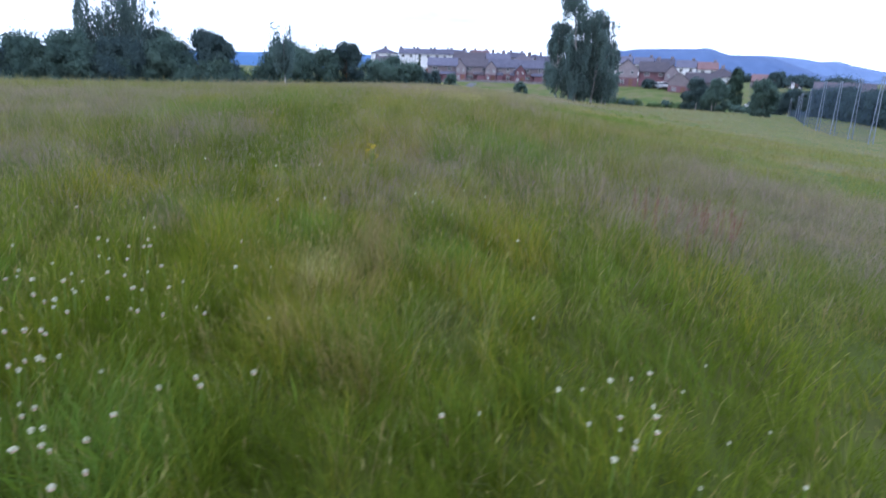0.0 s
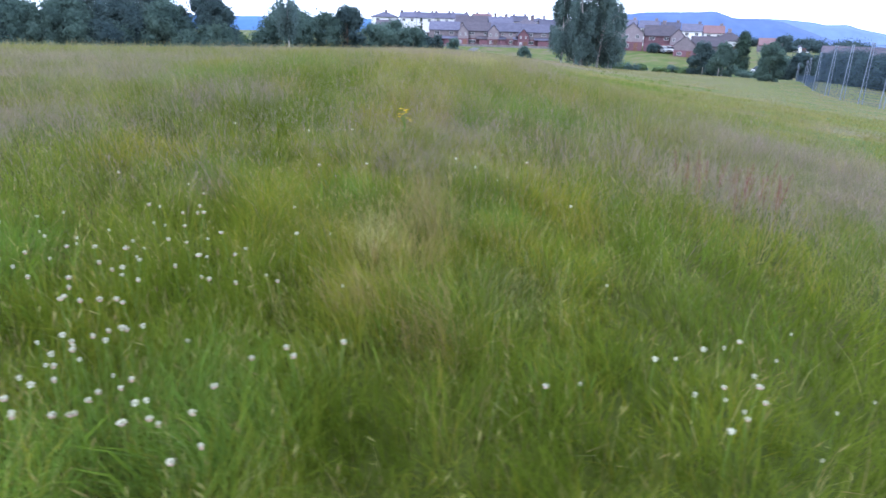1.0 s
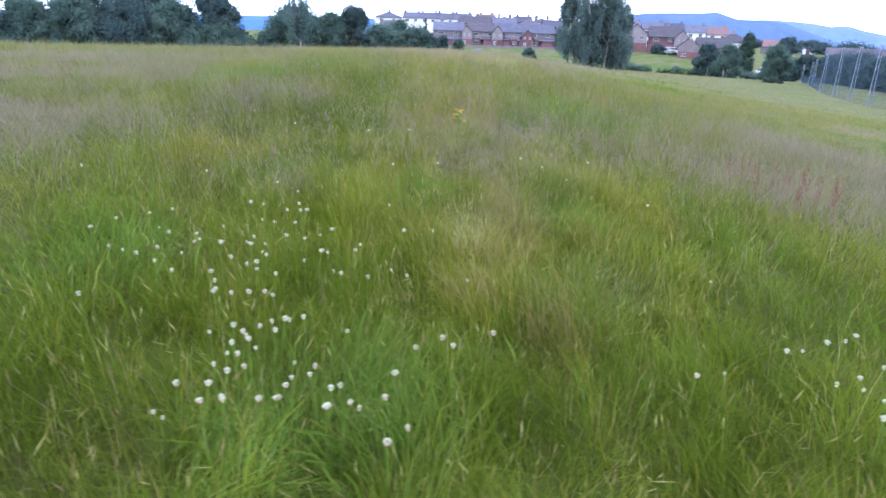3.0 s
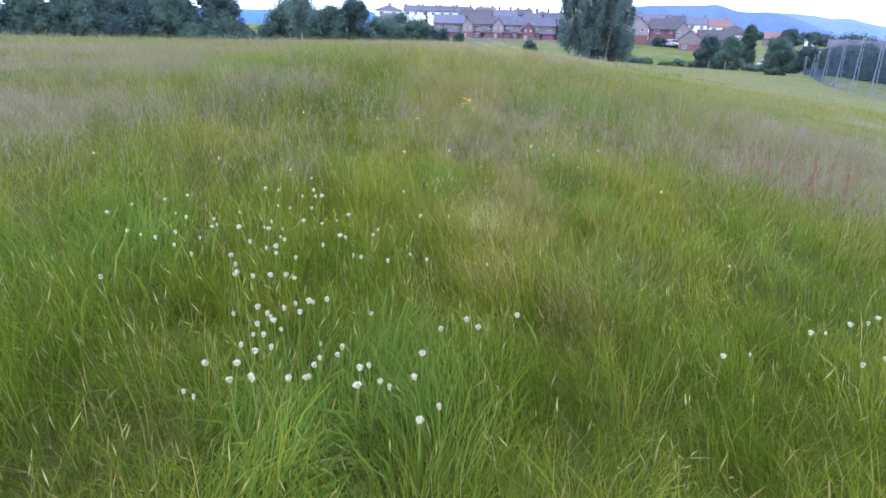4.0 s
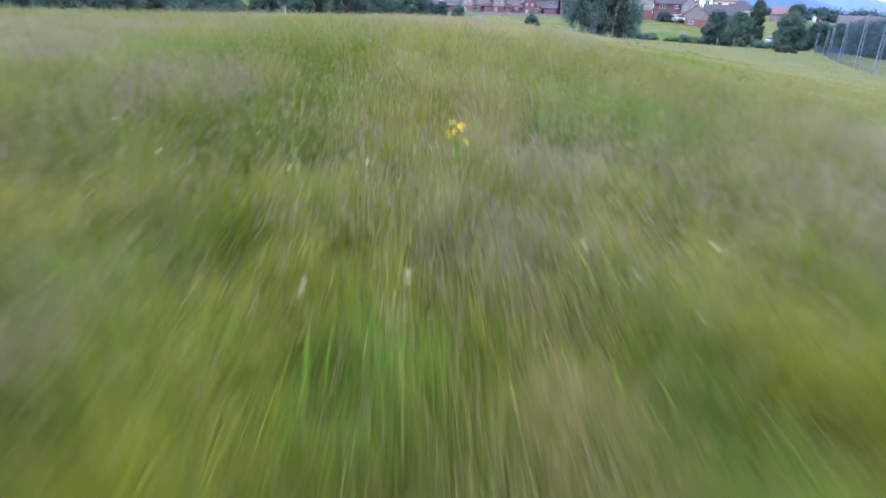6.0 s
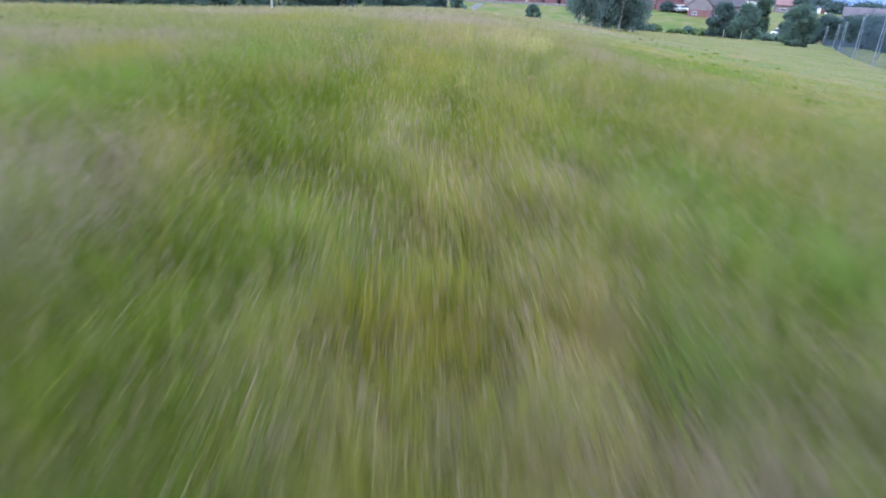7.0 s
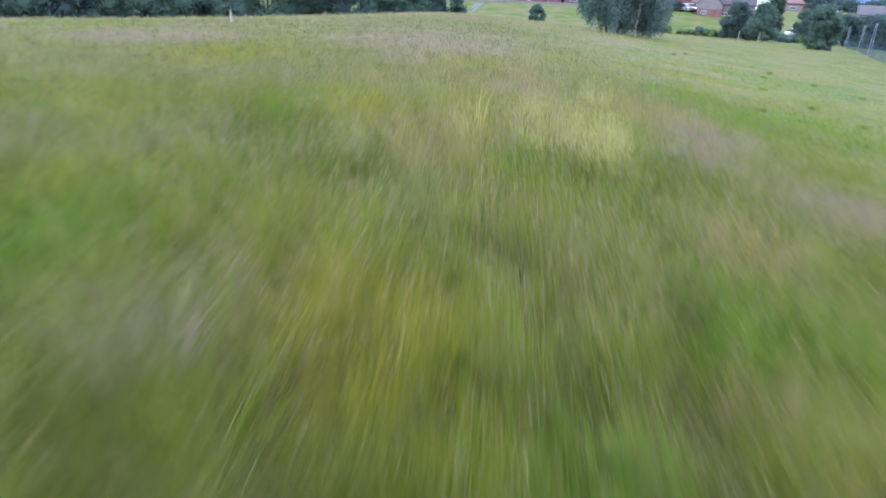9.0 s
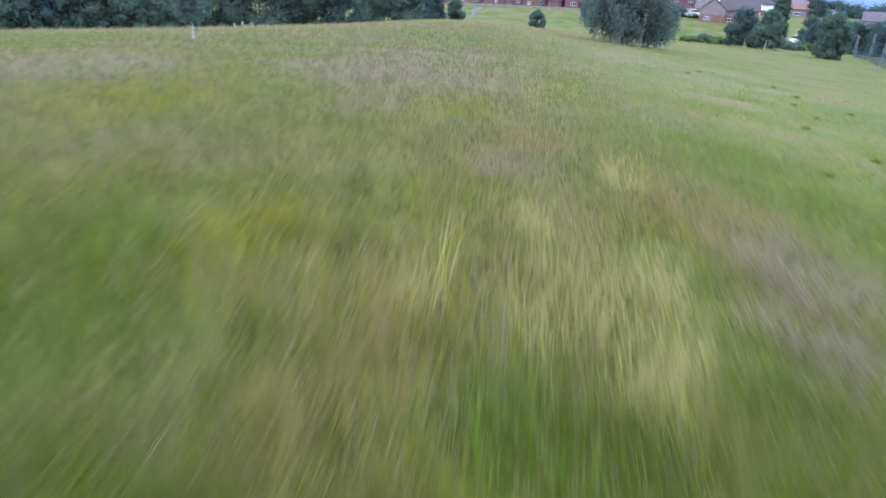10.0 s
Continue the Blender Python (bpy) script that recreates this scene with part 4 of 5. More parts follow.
def house(label, x, y, w, d, eave, ridge, turn=0.0, lower=BRICK, upper=RENDER, split=2.6, roof=SLATE, shape="gable", chimneys=(), units=1, foot=None, porch=False,
          name="house", gable_front=False, group=""):
    """A house on its footing: walls in two finishes, a roof with overhang and thickness, windows with frames, doors and chimneys.
    The front looks along -y before the turn."""
    z = float(ground(x, y)) - 0.3 if foot is None else foot
    root = tagged(new(name), label, "house", group)
    root.matrix_world = pose(x, y, z, 0, 0, turn)
    e, r = eave - z, ridge - z
    k_up = min(1.0, max(0.62, e / 4.8))       # openings shrink with low walls
    m = Matrix()
    split = min(split * k_up, e - 0.3)
    bm = bmesh.new()
    box(bm, -w / 2, w / 2, 0, d, 0, split, m)
    part("lower_wall", bm, lower, root)
    bm = bmesh.new()
    if shape == "gable" and not gable_front:       # ridge along the front
        prof = [(0.02, split), (d - 0.02, split), (d - 0.02, e), (d / 2, r - 0.12), (0.02, e)]
        f0 = [bm.verts.new((-w / 2 + 0.02, a, b)) for a, b in prof]
        f1 = [bm.verts.new((w / 2 - 0.02, a, b)) for a, b in prof]
    elif shape == "gable":
        prof = [(-w / 2 + 0.02, split), (w / 2 - 0.02, split), (w / 2 - 0.02, e), (0, r - 0.12), (-w / 2 + 0.02, e)]
        f0 = [bm.verts.new((a, 0.02, b)) for a, b in prof]
        f1 = [bm.verts.new((a, d - 0.02, b)) for a, b in prof]
    else:
        prof = [(-w / 2 + 0.02, 0.02), (w / 2 - 0.02, 0.02), (w / 2 - 0.02, d - 0.02), (-w / 2 + 0.02, d - 0.02)]
        f0 = [bm.verts.new((a, b, split)) for a, b in prof]
        f1 = [bm.verts.new((a, b, e)) for a, b in prof]
    bm.faces.new(f0), bm.faces.new(f1[::-1])
    for i in range(len(prof)):
        j = (i + 1) % len(prof)
        bm.faces.new((f0[j], f0[i], f1[i], f1[j]))
    bmesh.ops.recalc_face_normals(bm, faces=bm.faces)
    part("upper_wall", bm, upper, root)
    bm = bmesh.new()
    o, th = 0.35, 0.16
    if shape == "gable":
        a, b = (w / 2 + 0.15, d / 2) if not gable_front else (d / 2 + 0.15, w / 2)
        slope = (r - e) / b
        for side in (-1, 1):
            c = [(-a, side * (b + o), e - slope * o), (a, side * (b + o), e - slope * o), (a, 0, r), (-a, 0, r)]
            lo = [Vector(p) for p in c]
            hi = [Vector(p) + Vector((0, 0, th)) for p in c]
            t = Matrix.Translation((0, d / 2, 0)) @ (Matrix.Rotation(math.pi / 2, 4, "Z") if gable_front else Matrix())
            vs = [bm.verts.new(t @ p) for p in lo + hi]
            for q in ((0, 1, 2, 3), (7, 6, 5, 4), (0, 4, 5, 1), (1, 5, 6, 2), (2, 6, 7, 3), (3, 7, 4, 0)):
                bm.faces.new([vs[i] for i in q])
    else:
        run = min(d, w) / 2 * 0.95
        lo = [(-w / 2 - o, -o, e - 0.1), (w / 2 + o, -o, e - 0.1), (w / 2 + o, d + o, e - 0.1), (-w / 2 - o, d + o, e - 0.1)]
        mid = [(p[0], p[1], p[2] + th) for p in lo]
        top = [(-w / 2 + run, d / 2, r), (w / 2 - run, d / 2, r)]
        vs = [bm.verts.new(p) for p in lo + mid + top]
        for q in ((3, 2, 1, 0), (0, 1, 5, 4), (1, 2, 6, 5), (2, 3, 7, 6), (3, 0, 4, 7), (4, 5, 9, 8), (6, 7, 8, 9), (5, 6, 9), (7, 4, 8)):
            bm.faces.new([vs[i] for i in q])
    bmesh.ops.recalc_face_normals(bm, faces=bm.faces)
    roof_ob = part("roof", bm, roof, root)
    for cx, cyf in chimneys:
        bm = bmesh.new()
        box(bm, cx - 0.4, cx + 0.4, d * cyf - 0.35, d * cyf + 0.35, r - 0.6, r + 0.6)
        box(bm, cx - 0.46, cx + 0.46, d * cyf - 0.42, d * cyf + 0.42, r + 0.5, r + 0.66)
        for k in (-0.28, 0.28):
            tube(bm, [(cx + k, d * cyf, r + 0.62), (cx + k, d * cyf, r + 0.9)], [0.13, 0.11], 7)
        part("chimney", bm, RENDER, roof_ob)
    uw = w / units
    for k in range(units):
        c = -w / 2 + uw * (k + 0.5)
        if e > 2.9:
            window(root, c - uw * 0.24, 0.0, e - 0.85 * k_up, min(1.3, uw * 0.2), 0.9 * k_up, m)
            window(root, c + uw * 0.24, 0.0, e - 0.85 * k_up, min(1.1, uw * 0.18), 0.9 * k_up, m)
        window(root, c - uw * 0.22, -0.02, 1.55 * k_up, min(1.6, uw * 0.24), 1.1 * k_up, m, 3)
        bm = bmesh.new()
        box(bm, c + uw * 0.2 - 0.45, c + uw * 0.2 + 0.45, -0.06, 0.04, 0.1, 2.3 * k_up, m)
        door = part("door", bm, DOOR, root)
        bm = bmesh.new()
        box(bm, c + uw * 0.2 + 0.26, c + uw * 0.2 + 0.36, -0.12, -0.06, 1.15 * k_up, 1.27 * k_up, m)
        part("handle", bm, STEEL, door)
        if porch:
            bm = bmesh.new()
            lo, hi = 2.3 * k_up, 2.95 * k_up
            vs = [bm.verts.new(p) for p in ((c - 0.1 * uw, -1.7, lo), (c + 0.46 * uw, -1.7, lo), (c + 0.46 * uw, -0.02, hi), (c - 0.1 * uw, -0.02, hi),
                                            (c - 0.1 * uw, -1.7, lo + 0.13), (c + 0.46 * uw, -1.7, lo + 0.13), (c + 0.46 * uw, -0.02, hi + 0.13), (c - 0.1 * uw, -0.02, hi + 0.13))]
            for q in ((3, 2, 1, 0), (4, 5, 6, 7), (0, 1, 5, 4), (1, 2, 6, 5), (2, 3, 7, 6), (3, 0, 4, 7)):
                bm.faces.new([vs[i] for i in q])
            part("porch_roof", bm, roof, root)
            bm = bmesh.new()
            box(bm, c + 0.02 * uw, c + 0.40 * uw, -1.45, -0.08, 0, 2.28 * k_up, m)
            part("porch", bm, lower, root)
    return root


TERRACE = "red brick terrace facing the meadow"
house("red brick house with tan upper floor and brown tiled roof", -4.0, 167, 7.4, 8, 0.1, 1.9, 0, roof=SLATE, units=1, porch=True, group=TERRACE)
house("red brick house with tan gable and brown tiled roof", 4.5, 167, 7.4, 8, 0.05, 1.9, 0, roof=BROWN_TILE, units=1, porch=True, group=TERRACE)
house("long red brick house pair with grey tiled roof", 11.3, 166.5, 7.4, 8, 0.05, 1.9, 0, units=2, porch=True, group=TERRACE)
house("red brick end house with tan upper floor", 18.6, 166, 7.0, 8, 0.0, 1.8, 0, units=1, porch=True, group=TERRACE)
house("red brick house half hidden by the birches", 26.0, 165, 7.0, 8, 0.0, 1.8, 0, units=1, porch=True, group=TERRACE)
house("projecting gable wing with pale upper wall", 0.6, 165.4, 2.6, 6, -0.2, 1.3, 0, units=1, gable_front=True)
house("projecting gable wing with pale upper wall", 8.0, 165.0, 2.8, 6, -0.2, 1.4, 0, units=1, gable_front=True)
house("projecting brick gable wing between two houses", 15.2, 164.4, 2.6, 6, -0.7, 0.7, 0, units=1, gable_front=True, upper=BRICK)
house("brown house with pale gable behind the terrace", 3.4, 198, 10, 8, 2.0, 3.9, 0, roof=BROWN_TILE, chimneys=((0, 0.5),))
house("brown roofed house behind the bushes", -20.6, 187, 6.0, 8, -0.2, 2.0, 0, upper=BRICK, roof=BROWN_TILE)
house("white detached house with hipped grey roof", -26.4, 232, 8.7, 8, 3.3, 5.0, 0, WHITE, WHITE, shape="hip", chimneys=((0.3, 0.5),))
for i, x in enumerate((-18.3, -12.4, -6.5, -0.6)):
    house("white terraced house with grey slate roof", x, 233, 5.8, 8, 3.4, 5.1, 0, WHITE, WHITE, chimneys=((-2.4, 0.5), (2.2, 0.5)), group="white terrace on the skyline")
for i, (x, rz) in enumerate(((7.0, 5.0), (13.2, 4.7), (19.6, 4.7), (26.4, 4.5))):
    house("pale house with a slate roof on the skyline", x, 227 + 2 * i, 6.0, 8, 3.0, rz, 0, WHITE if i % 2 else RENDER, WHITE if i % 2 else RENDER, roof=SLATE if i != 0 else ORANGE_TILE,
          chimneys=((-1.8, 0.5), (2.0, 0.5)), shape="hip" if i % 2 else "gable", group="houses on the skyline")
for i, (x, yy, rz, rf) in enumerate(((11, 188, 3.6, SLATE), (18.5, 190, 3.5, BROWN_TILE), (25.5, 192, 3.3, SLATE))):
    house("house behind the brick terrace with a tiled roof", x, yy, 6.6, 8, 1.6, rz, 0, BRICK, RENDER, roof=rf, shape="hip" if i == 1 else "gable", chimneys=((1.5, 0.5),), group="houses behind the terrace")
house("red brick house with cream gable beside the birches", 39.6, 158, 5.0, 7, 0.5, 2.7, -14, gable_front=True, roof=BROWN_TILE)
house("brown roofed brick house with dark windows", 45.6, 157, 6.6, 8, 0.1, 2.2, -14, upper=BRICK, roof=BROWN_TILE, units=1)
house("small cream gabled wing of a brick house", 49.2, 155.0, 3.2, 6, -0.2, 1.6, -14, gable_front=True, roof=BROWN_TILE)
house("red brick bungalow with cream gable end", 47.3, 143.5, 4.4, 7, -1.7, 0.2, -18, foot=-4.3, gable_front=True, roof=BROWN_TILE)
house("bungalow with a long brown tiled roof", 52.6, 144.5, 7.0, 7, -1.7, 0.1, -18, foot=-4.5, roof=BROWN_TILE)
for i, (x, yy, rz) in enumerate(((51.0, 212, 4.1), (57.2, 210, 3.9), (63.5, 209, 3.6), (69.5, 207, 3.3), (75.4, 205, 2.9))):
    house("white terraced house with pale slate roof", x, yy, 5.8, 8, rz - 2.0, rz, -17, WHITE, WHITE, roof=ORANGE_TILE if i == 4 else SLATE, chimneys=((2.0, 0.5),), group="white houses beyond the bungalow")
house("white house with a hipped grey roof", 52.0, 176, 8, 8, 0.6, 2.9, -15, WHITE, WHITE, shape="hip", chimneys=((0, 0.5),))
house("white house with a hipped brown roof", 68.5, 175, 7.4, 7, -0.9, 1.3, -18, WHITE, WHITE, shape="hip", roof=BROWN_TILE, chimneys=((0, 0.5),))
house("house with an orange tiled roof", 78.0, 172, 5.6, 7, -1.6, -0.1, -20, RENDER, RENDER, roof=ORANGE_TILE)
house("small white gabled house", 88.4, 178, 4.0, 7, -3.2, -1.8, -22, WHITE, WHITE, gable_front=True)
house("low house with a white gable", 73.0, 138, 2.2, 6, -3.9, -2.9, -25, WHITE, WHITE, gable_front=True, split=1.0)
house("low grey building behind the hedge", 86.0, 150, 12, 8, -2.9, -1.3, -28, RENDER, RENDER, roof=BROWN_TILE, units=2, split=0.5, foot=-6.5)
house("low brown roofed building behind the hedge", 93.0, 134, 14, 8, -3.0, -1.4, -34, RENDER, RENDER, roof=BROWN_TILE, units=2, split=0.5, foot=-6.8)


# ---- low walls, path, cars, fence ----
def strip(name, label, category, pts, width, up, thick, mat):
    """A band laid along points on the ground, with thickness."""
    bm = bmesh.new()
    rows = []
    for i, (x, y) in enumerate(pts):
        a, b = Vector(pts[max(0, i - 1)]), Vector(pts[min(len(pts) - 1, i + 1)])
        s = Vector((-(b - a).y, (b - a).x)).normalized() * width / 2
        z = float(ground(x, y)) + up
        rows.append([bm.verts.new((x + s.x, y + s.y, z)), bm.verts.new((x - s.x, y - s.y, z)), bm.verts.new((x - s.x, y - s.y, z - thick)), bm.verts.new((x + s.x, y + s.y, z - thick))])
    for r0, r1 in zip(rows, rows[1:]):
        for k in range(4):
            bm.faces.new((r0[k], r0[(k + 1) % 4], r1[(k + 1) % 4], r1[k]))
    bm.faces.new(rows[0]), bm.faces.new(rows[-1][::-1])
    bmesh.ops.recalc_face_normals(bm, faces=bm.faces)
    return tagged(part(name, bm, mat), label, category, kind="structure")


strip("path", "grey tarmac footpath across the grass", "path", [(-3.6 + 2.4 * u + 5 * u * u, 106 + 51 * u) for u in [i / 14 for i in range(15)]], 1.8, 0.02, 0.3, TARMAC)
strip("garden_wall", "low pale stone wall before the terrace", "wall", [(-8 + 38 * i / 20, 161.5 - 2.0 * i / 20) for i in range(21)], 0.35, 0.38, 0.9, STONE)


def car(label, x, y, turn, mat):
    root = tagged(new("car"), label, "car")
    root.matrix_world = pose(x, y, float(ground(x, y)), 0, 0, turn)
    bm = bmesh.new()
    prof = [(-2.1, 0.35), (2.1, 0.35), (2.12, 0.75), (1.2, 0.95), (-1.95, 1.0), (-2.12, 0.7)]
    a = [bm.verts.new((px, -0.86, pz)) for px, pz in prof]
    b = [bm.verts.new((px, 0.86, pz)) for px, pz in prof]
    bm.faces.new(a), bm.faces.new(b[::-1])
    for i in range(6):
        bm.faces.new((a[(i + 1) % 6], a[i], b[i], b[(i + 1) % 6]))
    bmesh.ops.bevel(bm, geom=bm.edges[:], offset=0.07, segments=2, affect="EDGES")
    part("body", bm, mat, root)
    bm = bmesh.new()
    prof = [(-1.8, 0.98), (1.15, 0.94), (0.45, 1.45), (-1.35, 1.47)]
    a = [bm.verts.new((px, -0.74 + 0.12 * (pz > 1.2), pz)) for px, pz in prof]
    b = [bm.verts.new((px, 0.74 - 0.12 * (pz > 1.2), pz)) for px, pz in prof]
    bm.faces.new(a), bm.faces.new(b[::-1])
    for i in range(4):
        bm.faces.new((a[(i + 1) % 4], a[i], b[i], b[(i + 1) % 4]))
    part("windows", bm, GLASS, root)
    bm = bmesh.new()
    box(bm, -1.3, 0.4, -0.6, 0.6, 1.46, 1.52)
    part("roof", bm, mat, root)
    for wx in (-1.3, 1.3):
        for wy in (-0.8, 0.8):
            bm = bmesh.new()
            bmesh.ops.create_cone(bm, cap_ends=True, segments=16, radius1=0.33, radius2=0.33, depth=0.22, matrix=Matrix.Translation((wx, wy, 0.33)) @ Matrix.Rotation(math.pi / 2, 4, "X"))
            wheel = part("wheel", bm, RUBBER, root)
            bm = bmesh.new()
            bmesh.ops.create_cone(bm, cap_ends=True, segments=12, radius1=0.2, radius2=0.2, depth=0.25, matrix=Matrix.Translation((wx, wy, 0.33)) @ Matrix.Rotation(math.pi / 2, 4, "X"))
            part("rim", bm, STEEL, wheel)


car("white parked car by the cypress", 57.3, 127.5, 8, CAR_WHITE)
car("silver parked car near the brick bungalow", 45.0, 151.5, -60, CAR_GREY)
car("white parked car before the brick houses", 46.6, 152.3, -50, CAR_WHITE)

POSTS = [(27.0, 44.4, 4.0), (27.9, 48.2, 3.9), (30.3, 54.7, 4.0), (34.1, 64.0, 3.6), (40.2, 77.5, 3.2), (45.0, 87.6, 2.9), (48.4, 96.5, 2.6)]


def net_fence():
    root = tagged(new("net_fence"), "tall net fence on lattice steel posts", "fence")
    tops = []
    for x, y, h in [(26.0, 40.5, 4.1)] + POSTS:
        z = float(ground(x, y)) - 0.1
        bm = bmesh.new()
        for s in (-1, 1):
            tube(bm, [(x + 0.15 * s, y, z), (x + 0.07 * s, y, z + h)], [0.028, 0.024], 6)
        for k in range(7):
            u0, u1 = k / 7, (k + 1) / 7
            s = 1 if k % 2 else -1
            tube(bm, [(x + s * (0.15 - 0.08 * u0), y, z + h * u0), (x - s * (0.15 - 0.08 * u1), y, z + h * u1)], [0.011, 0.011], 4)
        part("post", bm, STEEL, root)
        bm = bmesh.new()
        box(bm, x - 0.13, x + 0.13, y - 0.03, y + 0.03, z + h - 0.04, z + h + 0.02)
        part("crossbar", bm, STEEL, root)
        tops.append((x, y, z, h))
    for span, ((x0, y0, z0, h0), (x1, y1, z1, h1)) in enumerate(zip(tops, tops[1:])):
        vs, fs = [], []

        def strand(p, q, up):
            i, w = len(vs), 0.016
            vs.extend([(p[0], p[1], p[2]), (q[0], q[1], q[2])])
            vs.extend([(q[0], q[1], q[2] + w), (p[0], p[1], p[2] + w)] if up else [(q[0], q[1] + w, q[2]), (p[0], p[1] + w, p[2])])
            fs.append((i, i + 1, i + 2, i + 3))
        share = 1.0 if span < 4 else 0.45          # the far spans carry a low net only
        n = max(6, int(math.hypot(x1 - x0, y1 - y0) / 0.2))
        for k in range(n + 1):
            u = k / n
            p = (x0 + (x1 - x0) * u, y0 + (y1 - y0) * u, z0 + (z1 - z0) * u + 0.15)
            strand(p, (p[0], p[1], p[2] - 0.15 + (h0 + (h1 - h0) * u) * share - 0.2 * math.sin(math.pi * u)), False)
        for k in range(24):
            v = 0.15 + (min(h0, h1) * share - 0.35) * k / 23
            strand((x0, y0, z0 + v), (x1, y1, z1 + v), True)
        raw("net", vs, fs, CORD, root)


net_fence()


# ---- small things at the meadow's edges ----
def post(label, x, y, h, r, mat):
    bm = bmesh.new()
    z = float(ground(x, y)) - 0.1
    tube(bm, [(x, y, z), (x, y, z + h), (x, y, z + h + 0.05)], [r, r * 0.95, r * 0.5], 10)
    tagged(part("marker_post", bm, mat), label, "post")


post("short white marker post beside the footpath", -1.9, 114.5, 1.0, 0.12, WHITE)
post("thin pale post before the hedge", -24.2, 84.8, 1.9, 0.06, WHITE)
post("thin pale leaning post before the hedge", -23.4, 85.0, 2.0, 0.06, WHITE)
post("pale stake beside the willow bush", 35.4, 97.9, 1.2, 0.04, BIRCH_BARK)
post("pale stake beside the rounded bush", 36.0, 93.4, 1.2, 0.04, BIRCH_BARK)


def heap(label, x, y):
    bm = bmesh.new()
    r = random.Random(3)
    for i in range(16):
        s = r.uniform(0.15, 0.4)
        m = pose(x + r.gauss(0, 0.7), y + r.gauss(0, 0.3), float(ground(x, y)) + 0.7 + r.uniform(0, 0.5), r.uniform(0, 90), r.uniform(0, 90), r.uniform(0, 90)) @ Matrix.Diagonal((s * 1.6, s, s * 0.6, 1))
        bmesh.ops.create_icosphere(bm, subdivisions=1, radius=1.0, matrix=m)
    tagged(part("rubble_heap", bm, STONE), label, "rubble", kind="stuff")


heap("low pale heap of rubble before the hedge", -22.4, 85.4)
rb = random.Random(31)
for i in range(26):
    u = rb.uniform(0, 1)
    x, y = 27 + 20 * u + rb.gauss(0, 1.2), 124 - 12 * u + rb.gauss(0, 5)
    tree("shrub", "low rough shrub on the grassy bank", x, y, float(ground(x, y)) + rb.uniform(0.5, 1.3), rb.uniform(2.2, 4.5), 0.05, (LEAF_LIGHT, LEAF)[i % 2], BARK, 700, 0.2, "shrub", 200 + i, lumps_n=3, group="rough growth on the bank")

# ---- flowers ----
def clover(label, height, radius, faded, seed, lean):
    """A clover stalk with a round head of small upright florets; the lowest hang brown on older heads."""
    rng = random.Random(seed)
    root = tagged(new("clover_flower"), label, "flower", "white clover in the meadow")
    bm = bmesh.new()
    tip = Vector((lean, lean * 0.4, height - radius))
    tube(bm, [(0, 0, -0.01), (lean * 0.25, 0, height * 0.5), tip], [0.0017, 0.0015, 0.0013], 4)
    part("stem", bm, STALK, root)
    bms = bmesh.new(), bmesh.new()
    n = 44
    for i in range(n):
        z = 1 - 1.75 * (i + 0.5) / n
        a = i * 2.39996
        way = Vector((math.sqrt(1 - z * z) * math.cos(a), math.sqrt(1 - z * z) * math.sin(a), z))
        way = (way + Vector((0, 0, 0.25 if z > -0.3 else -0.5))).normalized()
        old = faded and z < -0.1
        length = radius * rng.uniform(0.85, 1.12) * (0.9 if old else 1)
        q = way.to_track_quat("Z", "Y").to_matrix().to_4x4()
        b = bms[1] if old else bms[0]
        ring = [b.verts.new(tip + q @ Vector((radius * 0.2 * math.cos(k * 2.094), radius * 0.2 * math.sin(k * 2.094), length * 0.72))) for k in range(3)]
        root_v, top_v = b.verts.new(tip + way * radius * 0.15), b.verts.new(tip + way * length)
        for k in range(3):
            b.faces.new((ring[k], ring[(k + 1) % 3], top_v))
            b.faces.new((ring[(k + 1) % 3], ring[k], root_v))
    head = part("flower_head", bms[0], PETAL, root)
    if faded:
        part("faded_skirt", bms[1], PINK, head, "hanging brownish pink florets")
    else:
        bms[1].free()
    return root


KINDS = [clover("white clover head on a thin green stalk", 0.21, 0.0085, False, 1, 0.01),
         clover("white clover head with faded pink lower florets", 0.20, 0.0095, True, 2, -0.012),
         clover("small white clover head on a thin stalk", 0.185, 0.007, False, 3, 0.01),
         clover("ageing clover head with brownish florets below", 0.205, 0.0082, True, 4, 0.012)]
CLOVER_BACK = [(0.48, 4.42), (0.63, 4.21), (-0.06, 4.07), (-0.32, 3.93), (-1.32, 3.44), (-0.27, 3.0), (-0.66, 2.93), (-0.89, 2.91), (-0.65, 2.85), (-0.83, 2.84), (-0.7, 2.79), (-1.22, 2.76),
               (-0.02, 2.71), (-0.77, 2.68), (-1.3, 2.67), (-0.75, 2.65), (-0.62, 2.62), (-0.17, 2.61), (-0.43, 2.59), (-0.9, 2.56), (-1.0, 2.45), (-0.32, 2.44), (-0.63, 2.44), (-0.53, 2.43),
               (-0.73, 2.41), (-1.38, 2.4), (-0.67, 2.39), (-0.97, 2.37), (-0.76, 2.37), (-1.09, 2.36), (-0.41, 2.35), (-0.35, 2.34), (-0.73, 2.32), (-0.85, 2.31), (-0.92, 2.3), (-0.68, 2.29)]
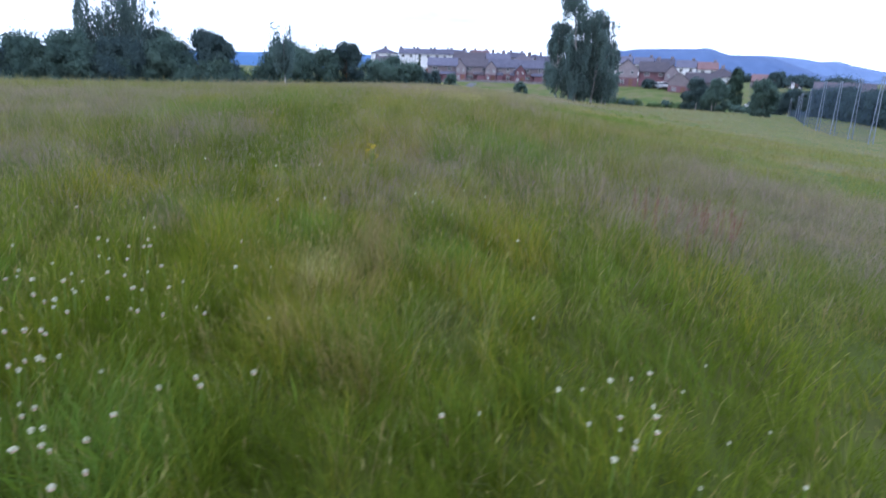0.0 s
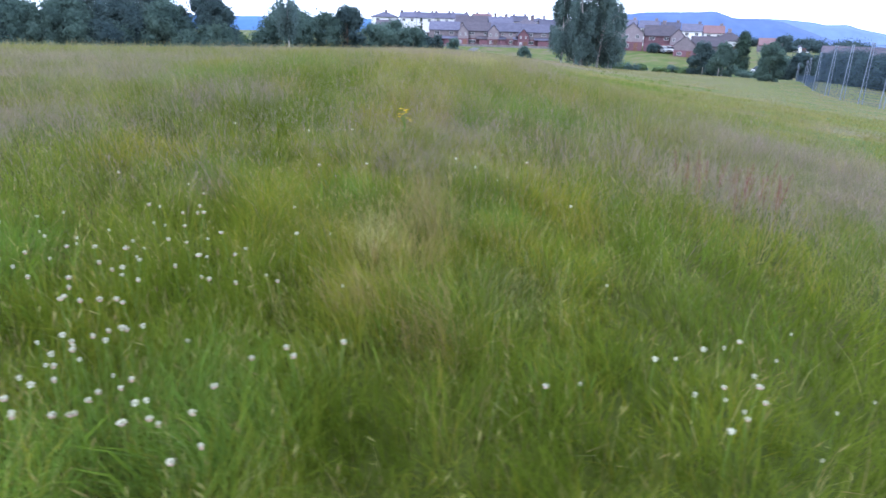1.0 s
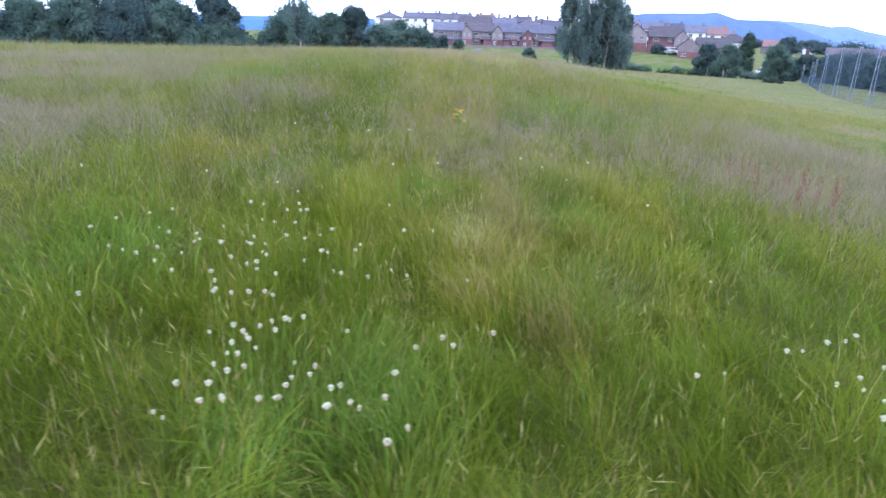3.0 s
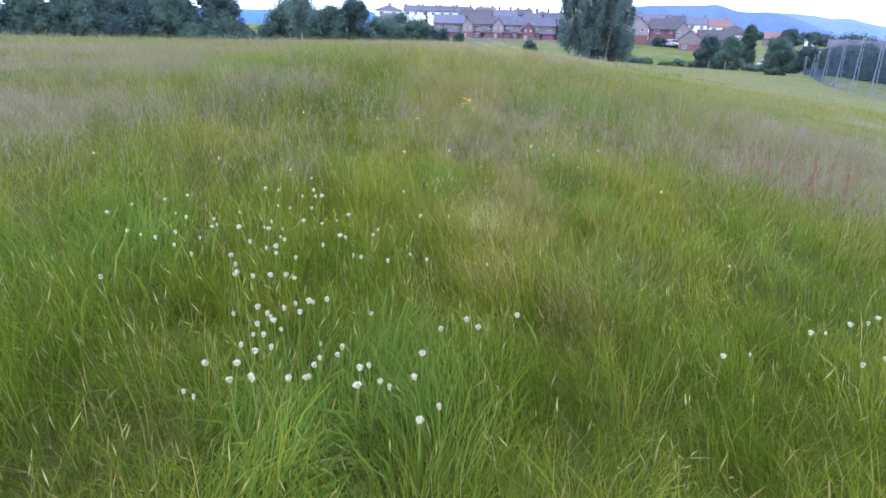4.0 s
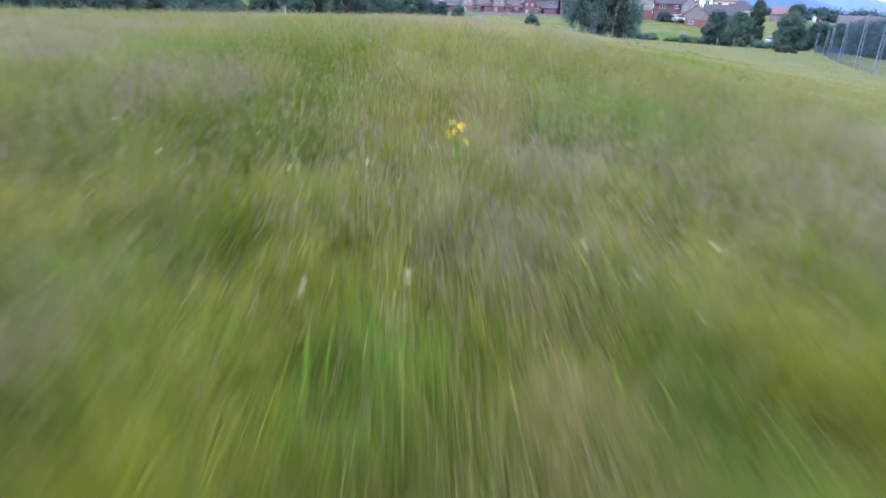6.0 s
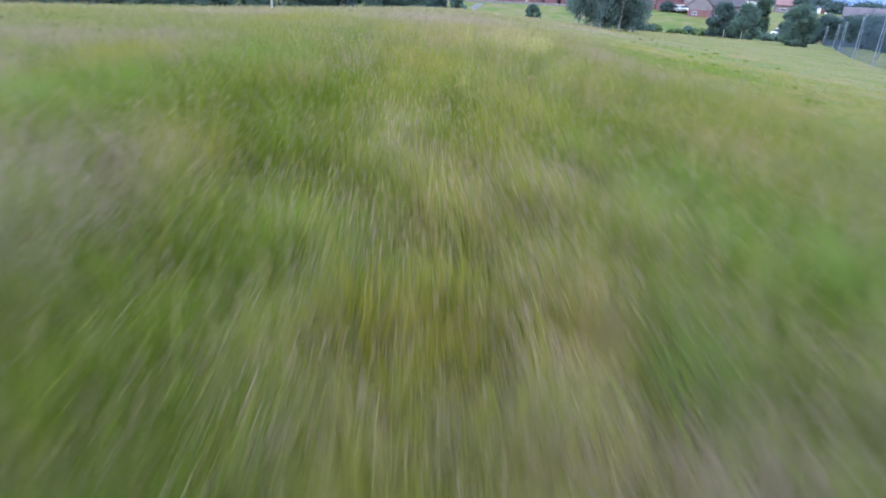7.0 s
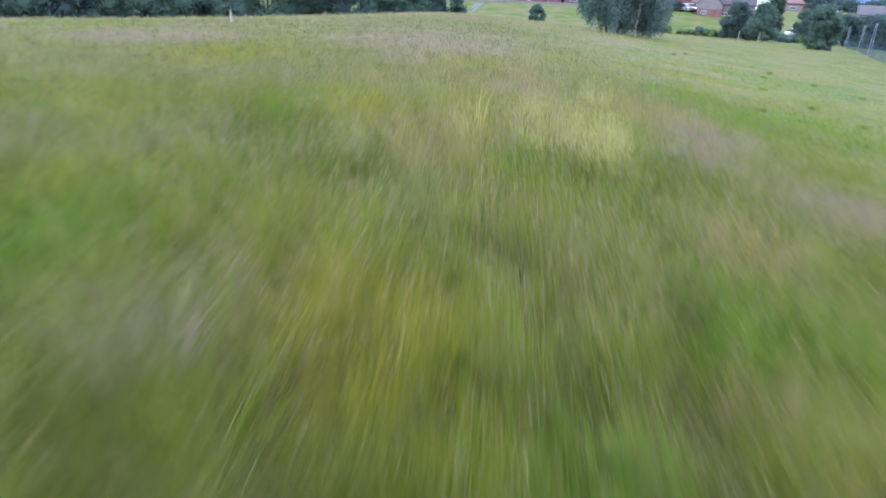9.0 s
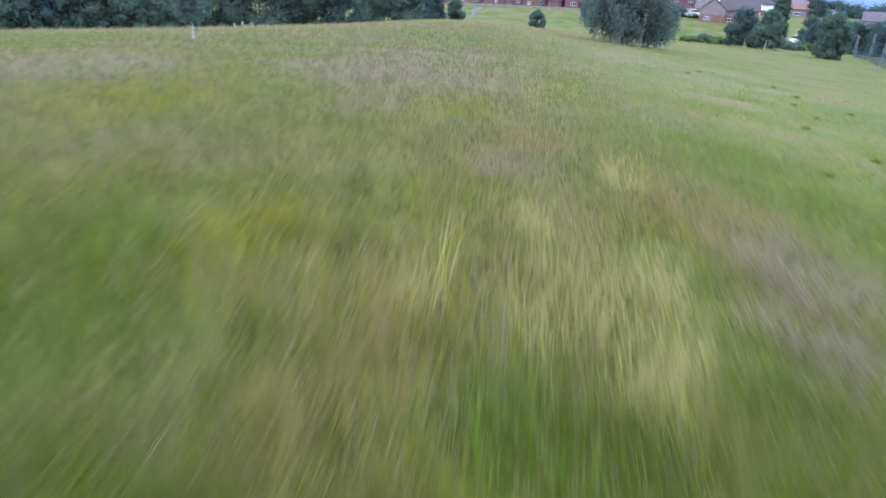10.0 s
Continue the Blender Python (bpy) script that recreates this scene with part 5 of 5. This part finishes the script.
CLOVER_MIDDLE = [(-1.07, 2.23), (-0.15, 2.22), (-0.74, 2.2), (-1.23, 2.2), (-0.49, 2.2), (0.1, 2.18), (-1.07, 2.15), (-0.36, 2.14), (-0.67, 2.11), (-0.24, 2.1), (-0.09, 2.1), (-0.32, 2.08),
                 (-0.98, 2.06), (-0.58, 2.05), (-0.89, 2.01), (-0.78, 1.99), (-0.72, 1.97), (-0.55, 1.9), (-0.68, 1.9), (-0.62, 1.88), (-0.49, 1.87), (-0.64, 1.86), (-0.69, 1.84), (0.17, 1.74),
                 (-0.37, 1.71), (-0.45, 1.7), (0.07, 1.68), (-0.26, 1.67), (-0.41, 1.67), (-0.47, 1.67), (-0.48, 1.65), (-0.62, 1.63), (-0.51, 1.61), (0.07, 1.61), (-0.56, 1.61), (-0.53, 1.6)]
CLOVER_FRONT = [(-0.44, 1.59), (-0.03, 1.58), (-0.46, 1.56), (-0.49, 1.54), (-0.52, 1.53), (-0.55, 1.49), (-0.36, 1.47), (-0.5, 1.46), (-0.29, 1.45), (-0.07, 1.43), (-0.54, 1.42), (-0.45, 1.41),
                (-0.26, 1.39), (-0.33, 1.38), (-0.51, 1.36), (-0.3, 1.35), (-0.19, 1.35), (-0.6, 1.33), (-0.06, 1.33), (-0.53, 1.32), (-0.22, 1.32), (-0.22, 1.29), (-0.31, 1.29), (-0.33, 1.28),
                (-0.19, 1.28), (-0.4, 1.28), (-0.46, 1.28), (-0.13, 1.27), (-0.46, 1.26), (-0.5, 1.23), (-0.61, 1.22), (-0.01, 1.22), (-0.59, 1.2), (-0.06, 1.16)]
CLOVER_EAST = [(1.13, 3.49), (1.12, 2.44), (1.73, 2.18), (1.5, 2.03), (1.38, 1.94), (1.31, 1.93), (1.54, 1.93), (1.21, 1.89), (1.12, 1.81), (1.41, 1.76), (1.75, 1.74), (1.38, 1.7),
               (1.28, 1.67), (1.27, 1.67), (1.61, 1.66), (0.88, 1.65), (1.37, 1.61), (1.18, 1.6), (1.34, 1.6), (0.76, 1.6), (1.28, 1.53), (1.22, 1.46), (1.72, 1.46), (1.43, 1.42)]
rng = random.Random(8)
more = [(rng.gauss(-0.85, 0.3), rng.gauss(2.1, 0.4)) for _ in range(14)] + [(rng.uniform(-2.5, 1.2), rng.uniform(3.2, 6.0)) for _ in range(8)]
for i, (x, y) in enumerate(CLOVER_FRONT + CLOVER_MIDDLE + CLOVER_BACK + CLOVER_EAST + more):
    k = KINDS[rng.choice((0, 1, 1, 2, 3) if i < 80 else (0, 2, 2, 3))]
    s = rng.choice((0.7, 0.85, 0.95, 1.1, 1.25))
    m = pose(x, y, float(ground(x, y)), rng.uniform(-5, 5), rng.uniform(-5, 5), rng.uniform(0, 360)) @ Matrix.Diagonal((s, s, 1, 1))
    if i < len(KINDS):
        k = KINDS[i]
        k.matrix_world = m
    else:
        copy_thing(k, m)


def ragwort(x, y):
    """A branching ragwort: ribbed leaves up the stem and a flat-topped spray of yellow daisies."""
    rng = random.Random(5)
    root = tagged(new("ragwort_plant"), "ragwort plant with bright yellow daisy flowers", "flower")
    root.location = (x, y, float(ground(x, y)) - 0.01)
    bm = bmesh.new()
    tube(bm, [(0, 0, 0), (0.01, 0, 0.15), (0.0, 0.01, 0.25)], [0.005, 0.004, 0.003], 6)
    heads = []
    for i in range(15):
        a, r = i * 2.4, 0.012 + 0.042 * math.sqrt(i / 15)
        tip = Vector((r * math.cos(a), r * math.sin(a), 0.37 - 0.04 * (r / 0.05) + rng.uniform(-0.06, 0.03)))
        tube(bm, [(0, 0.01, 0.21 + rng.uniform(-0.03, 0.03)), (tip.x * 0.6, tip.y * 0.6, 0.29), tip], [0.002, 0.0016, 0.0012], 4)
        heads.append(tip)
    part("stem", bm, STALK, root)
    for i in range(12):
        bm = bmesh.new()
        a, z, ln = i * 2.1, 0.02 + 0.016 * i, 0.06 - 0.0025 * i
        q = Matrix.Rotation(a, 4, "Z")
        rib = [(0, 0), (0.3, 0.018), (0.45, 0.006), (0.65, 0.02), (0.8, 0.007), (1, 0)]
        up = [bm.verts.new(q @ Vector((u * ln, w, z + 0.04 * u - 0.06 * u * u))) for u, w in rib]
        dn = [bm.verts.new(q @ Vector((u * ln, -w, z + 0.04 * u - 0.06 * u * u - 0.001))) for u, w in rib]
        for k in range(5):
            bm.faces.new((up[k], up[k + 1], dn[k + 1], dn[k]))
        part("leaf", bm, LUSH, root)
    for tip in heads:
        bm = bmesh.new()
        bmesh.ops.create_uvsphere(bm, u_segments=8, v_segments=5, radius=0.0045, matrix=Matrix.Translation(tip) @ Matrix.Diagonal((1, 1, 0.6, 1)))
        disc = part("flower_disc", bm, AMBER, root)
        bm = bmesh.new()
        for k in range(12):
            a = k * math.pi / 6
            c, s = math.cos(a), math.sin(a)
            vs = [bm.verts.new(tip + Vector(p)) for p in ((0.003 * c, 0.003 * s, 0.001), (0.009 * c - 0.003 * s, 0.009 * s + 0.003 * c, 0.003), (0.012 * c, 0.012 * s, 0.001), (0.009 * c + 0.003 * s, 0.009 * s - 0.003 * c, 0.003))]
            bm.faces.new(vs)
        part("petals", bm, YELLOW, disc)


ragwort(0.05, 5.47)


def dock(seed):
    rng = random.Random(seed)
    root = tagged(new("dock_plant"), "upright dock stem with rusty red seeds", "plant", "dock plants in the grass")
    h = rng.uniform(0.26, 0.36)
    bm = bmesh.new()
    tube(bm, [(0, 0, -0.01), (0.01, 0.0, h * 0.5), (0.015, 0.01, h)], [0.004, 0.003, 0.0015], 5)
    part("stem", bm, RUST, root)
    bm = bmesh.new()
    for i in range(90):
        u = rng.uniform(0.4, 1.0)
        a, r = rng.uniform(0, 6.28), 0.026 * (1.15 - u) + 0.004
        c = Vector((0.015 * u + r * math.cos(a), 0.01 * u + r * math.sin(a), h * u))
        d = [Vector((rng.uniform(-1, 1), rng.uniform(-1, 1), rng.uniform(-1, 1))) * 0.007 for _ in range(3)]
        bm.faces.new([bm.verts.new(c + e) for e in d])
    part("seed_spike", bm, RUST, root)
    return root


dock_kinds = [dock(1), dock(2), dock(3)]
for i in range(24):
    x, y = rng.gauss(2.65, 0.22), rng.gauss(4.75, 0.22)
    m = pose(x, y, float(ground(x, y)), rng.uniform(-8, 8), rng.uniform(-8, 8), rng.uniform(0, 360))
    if i < 3:
        dock_kinds[i].matrix_world = m
    else:
        copy_thing(dock_kinds[i % 3], m)
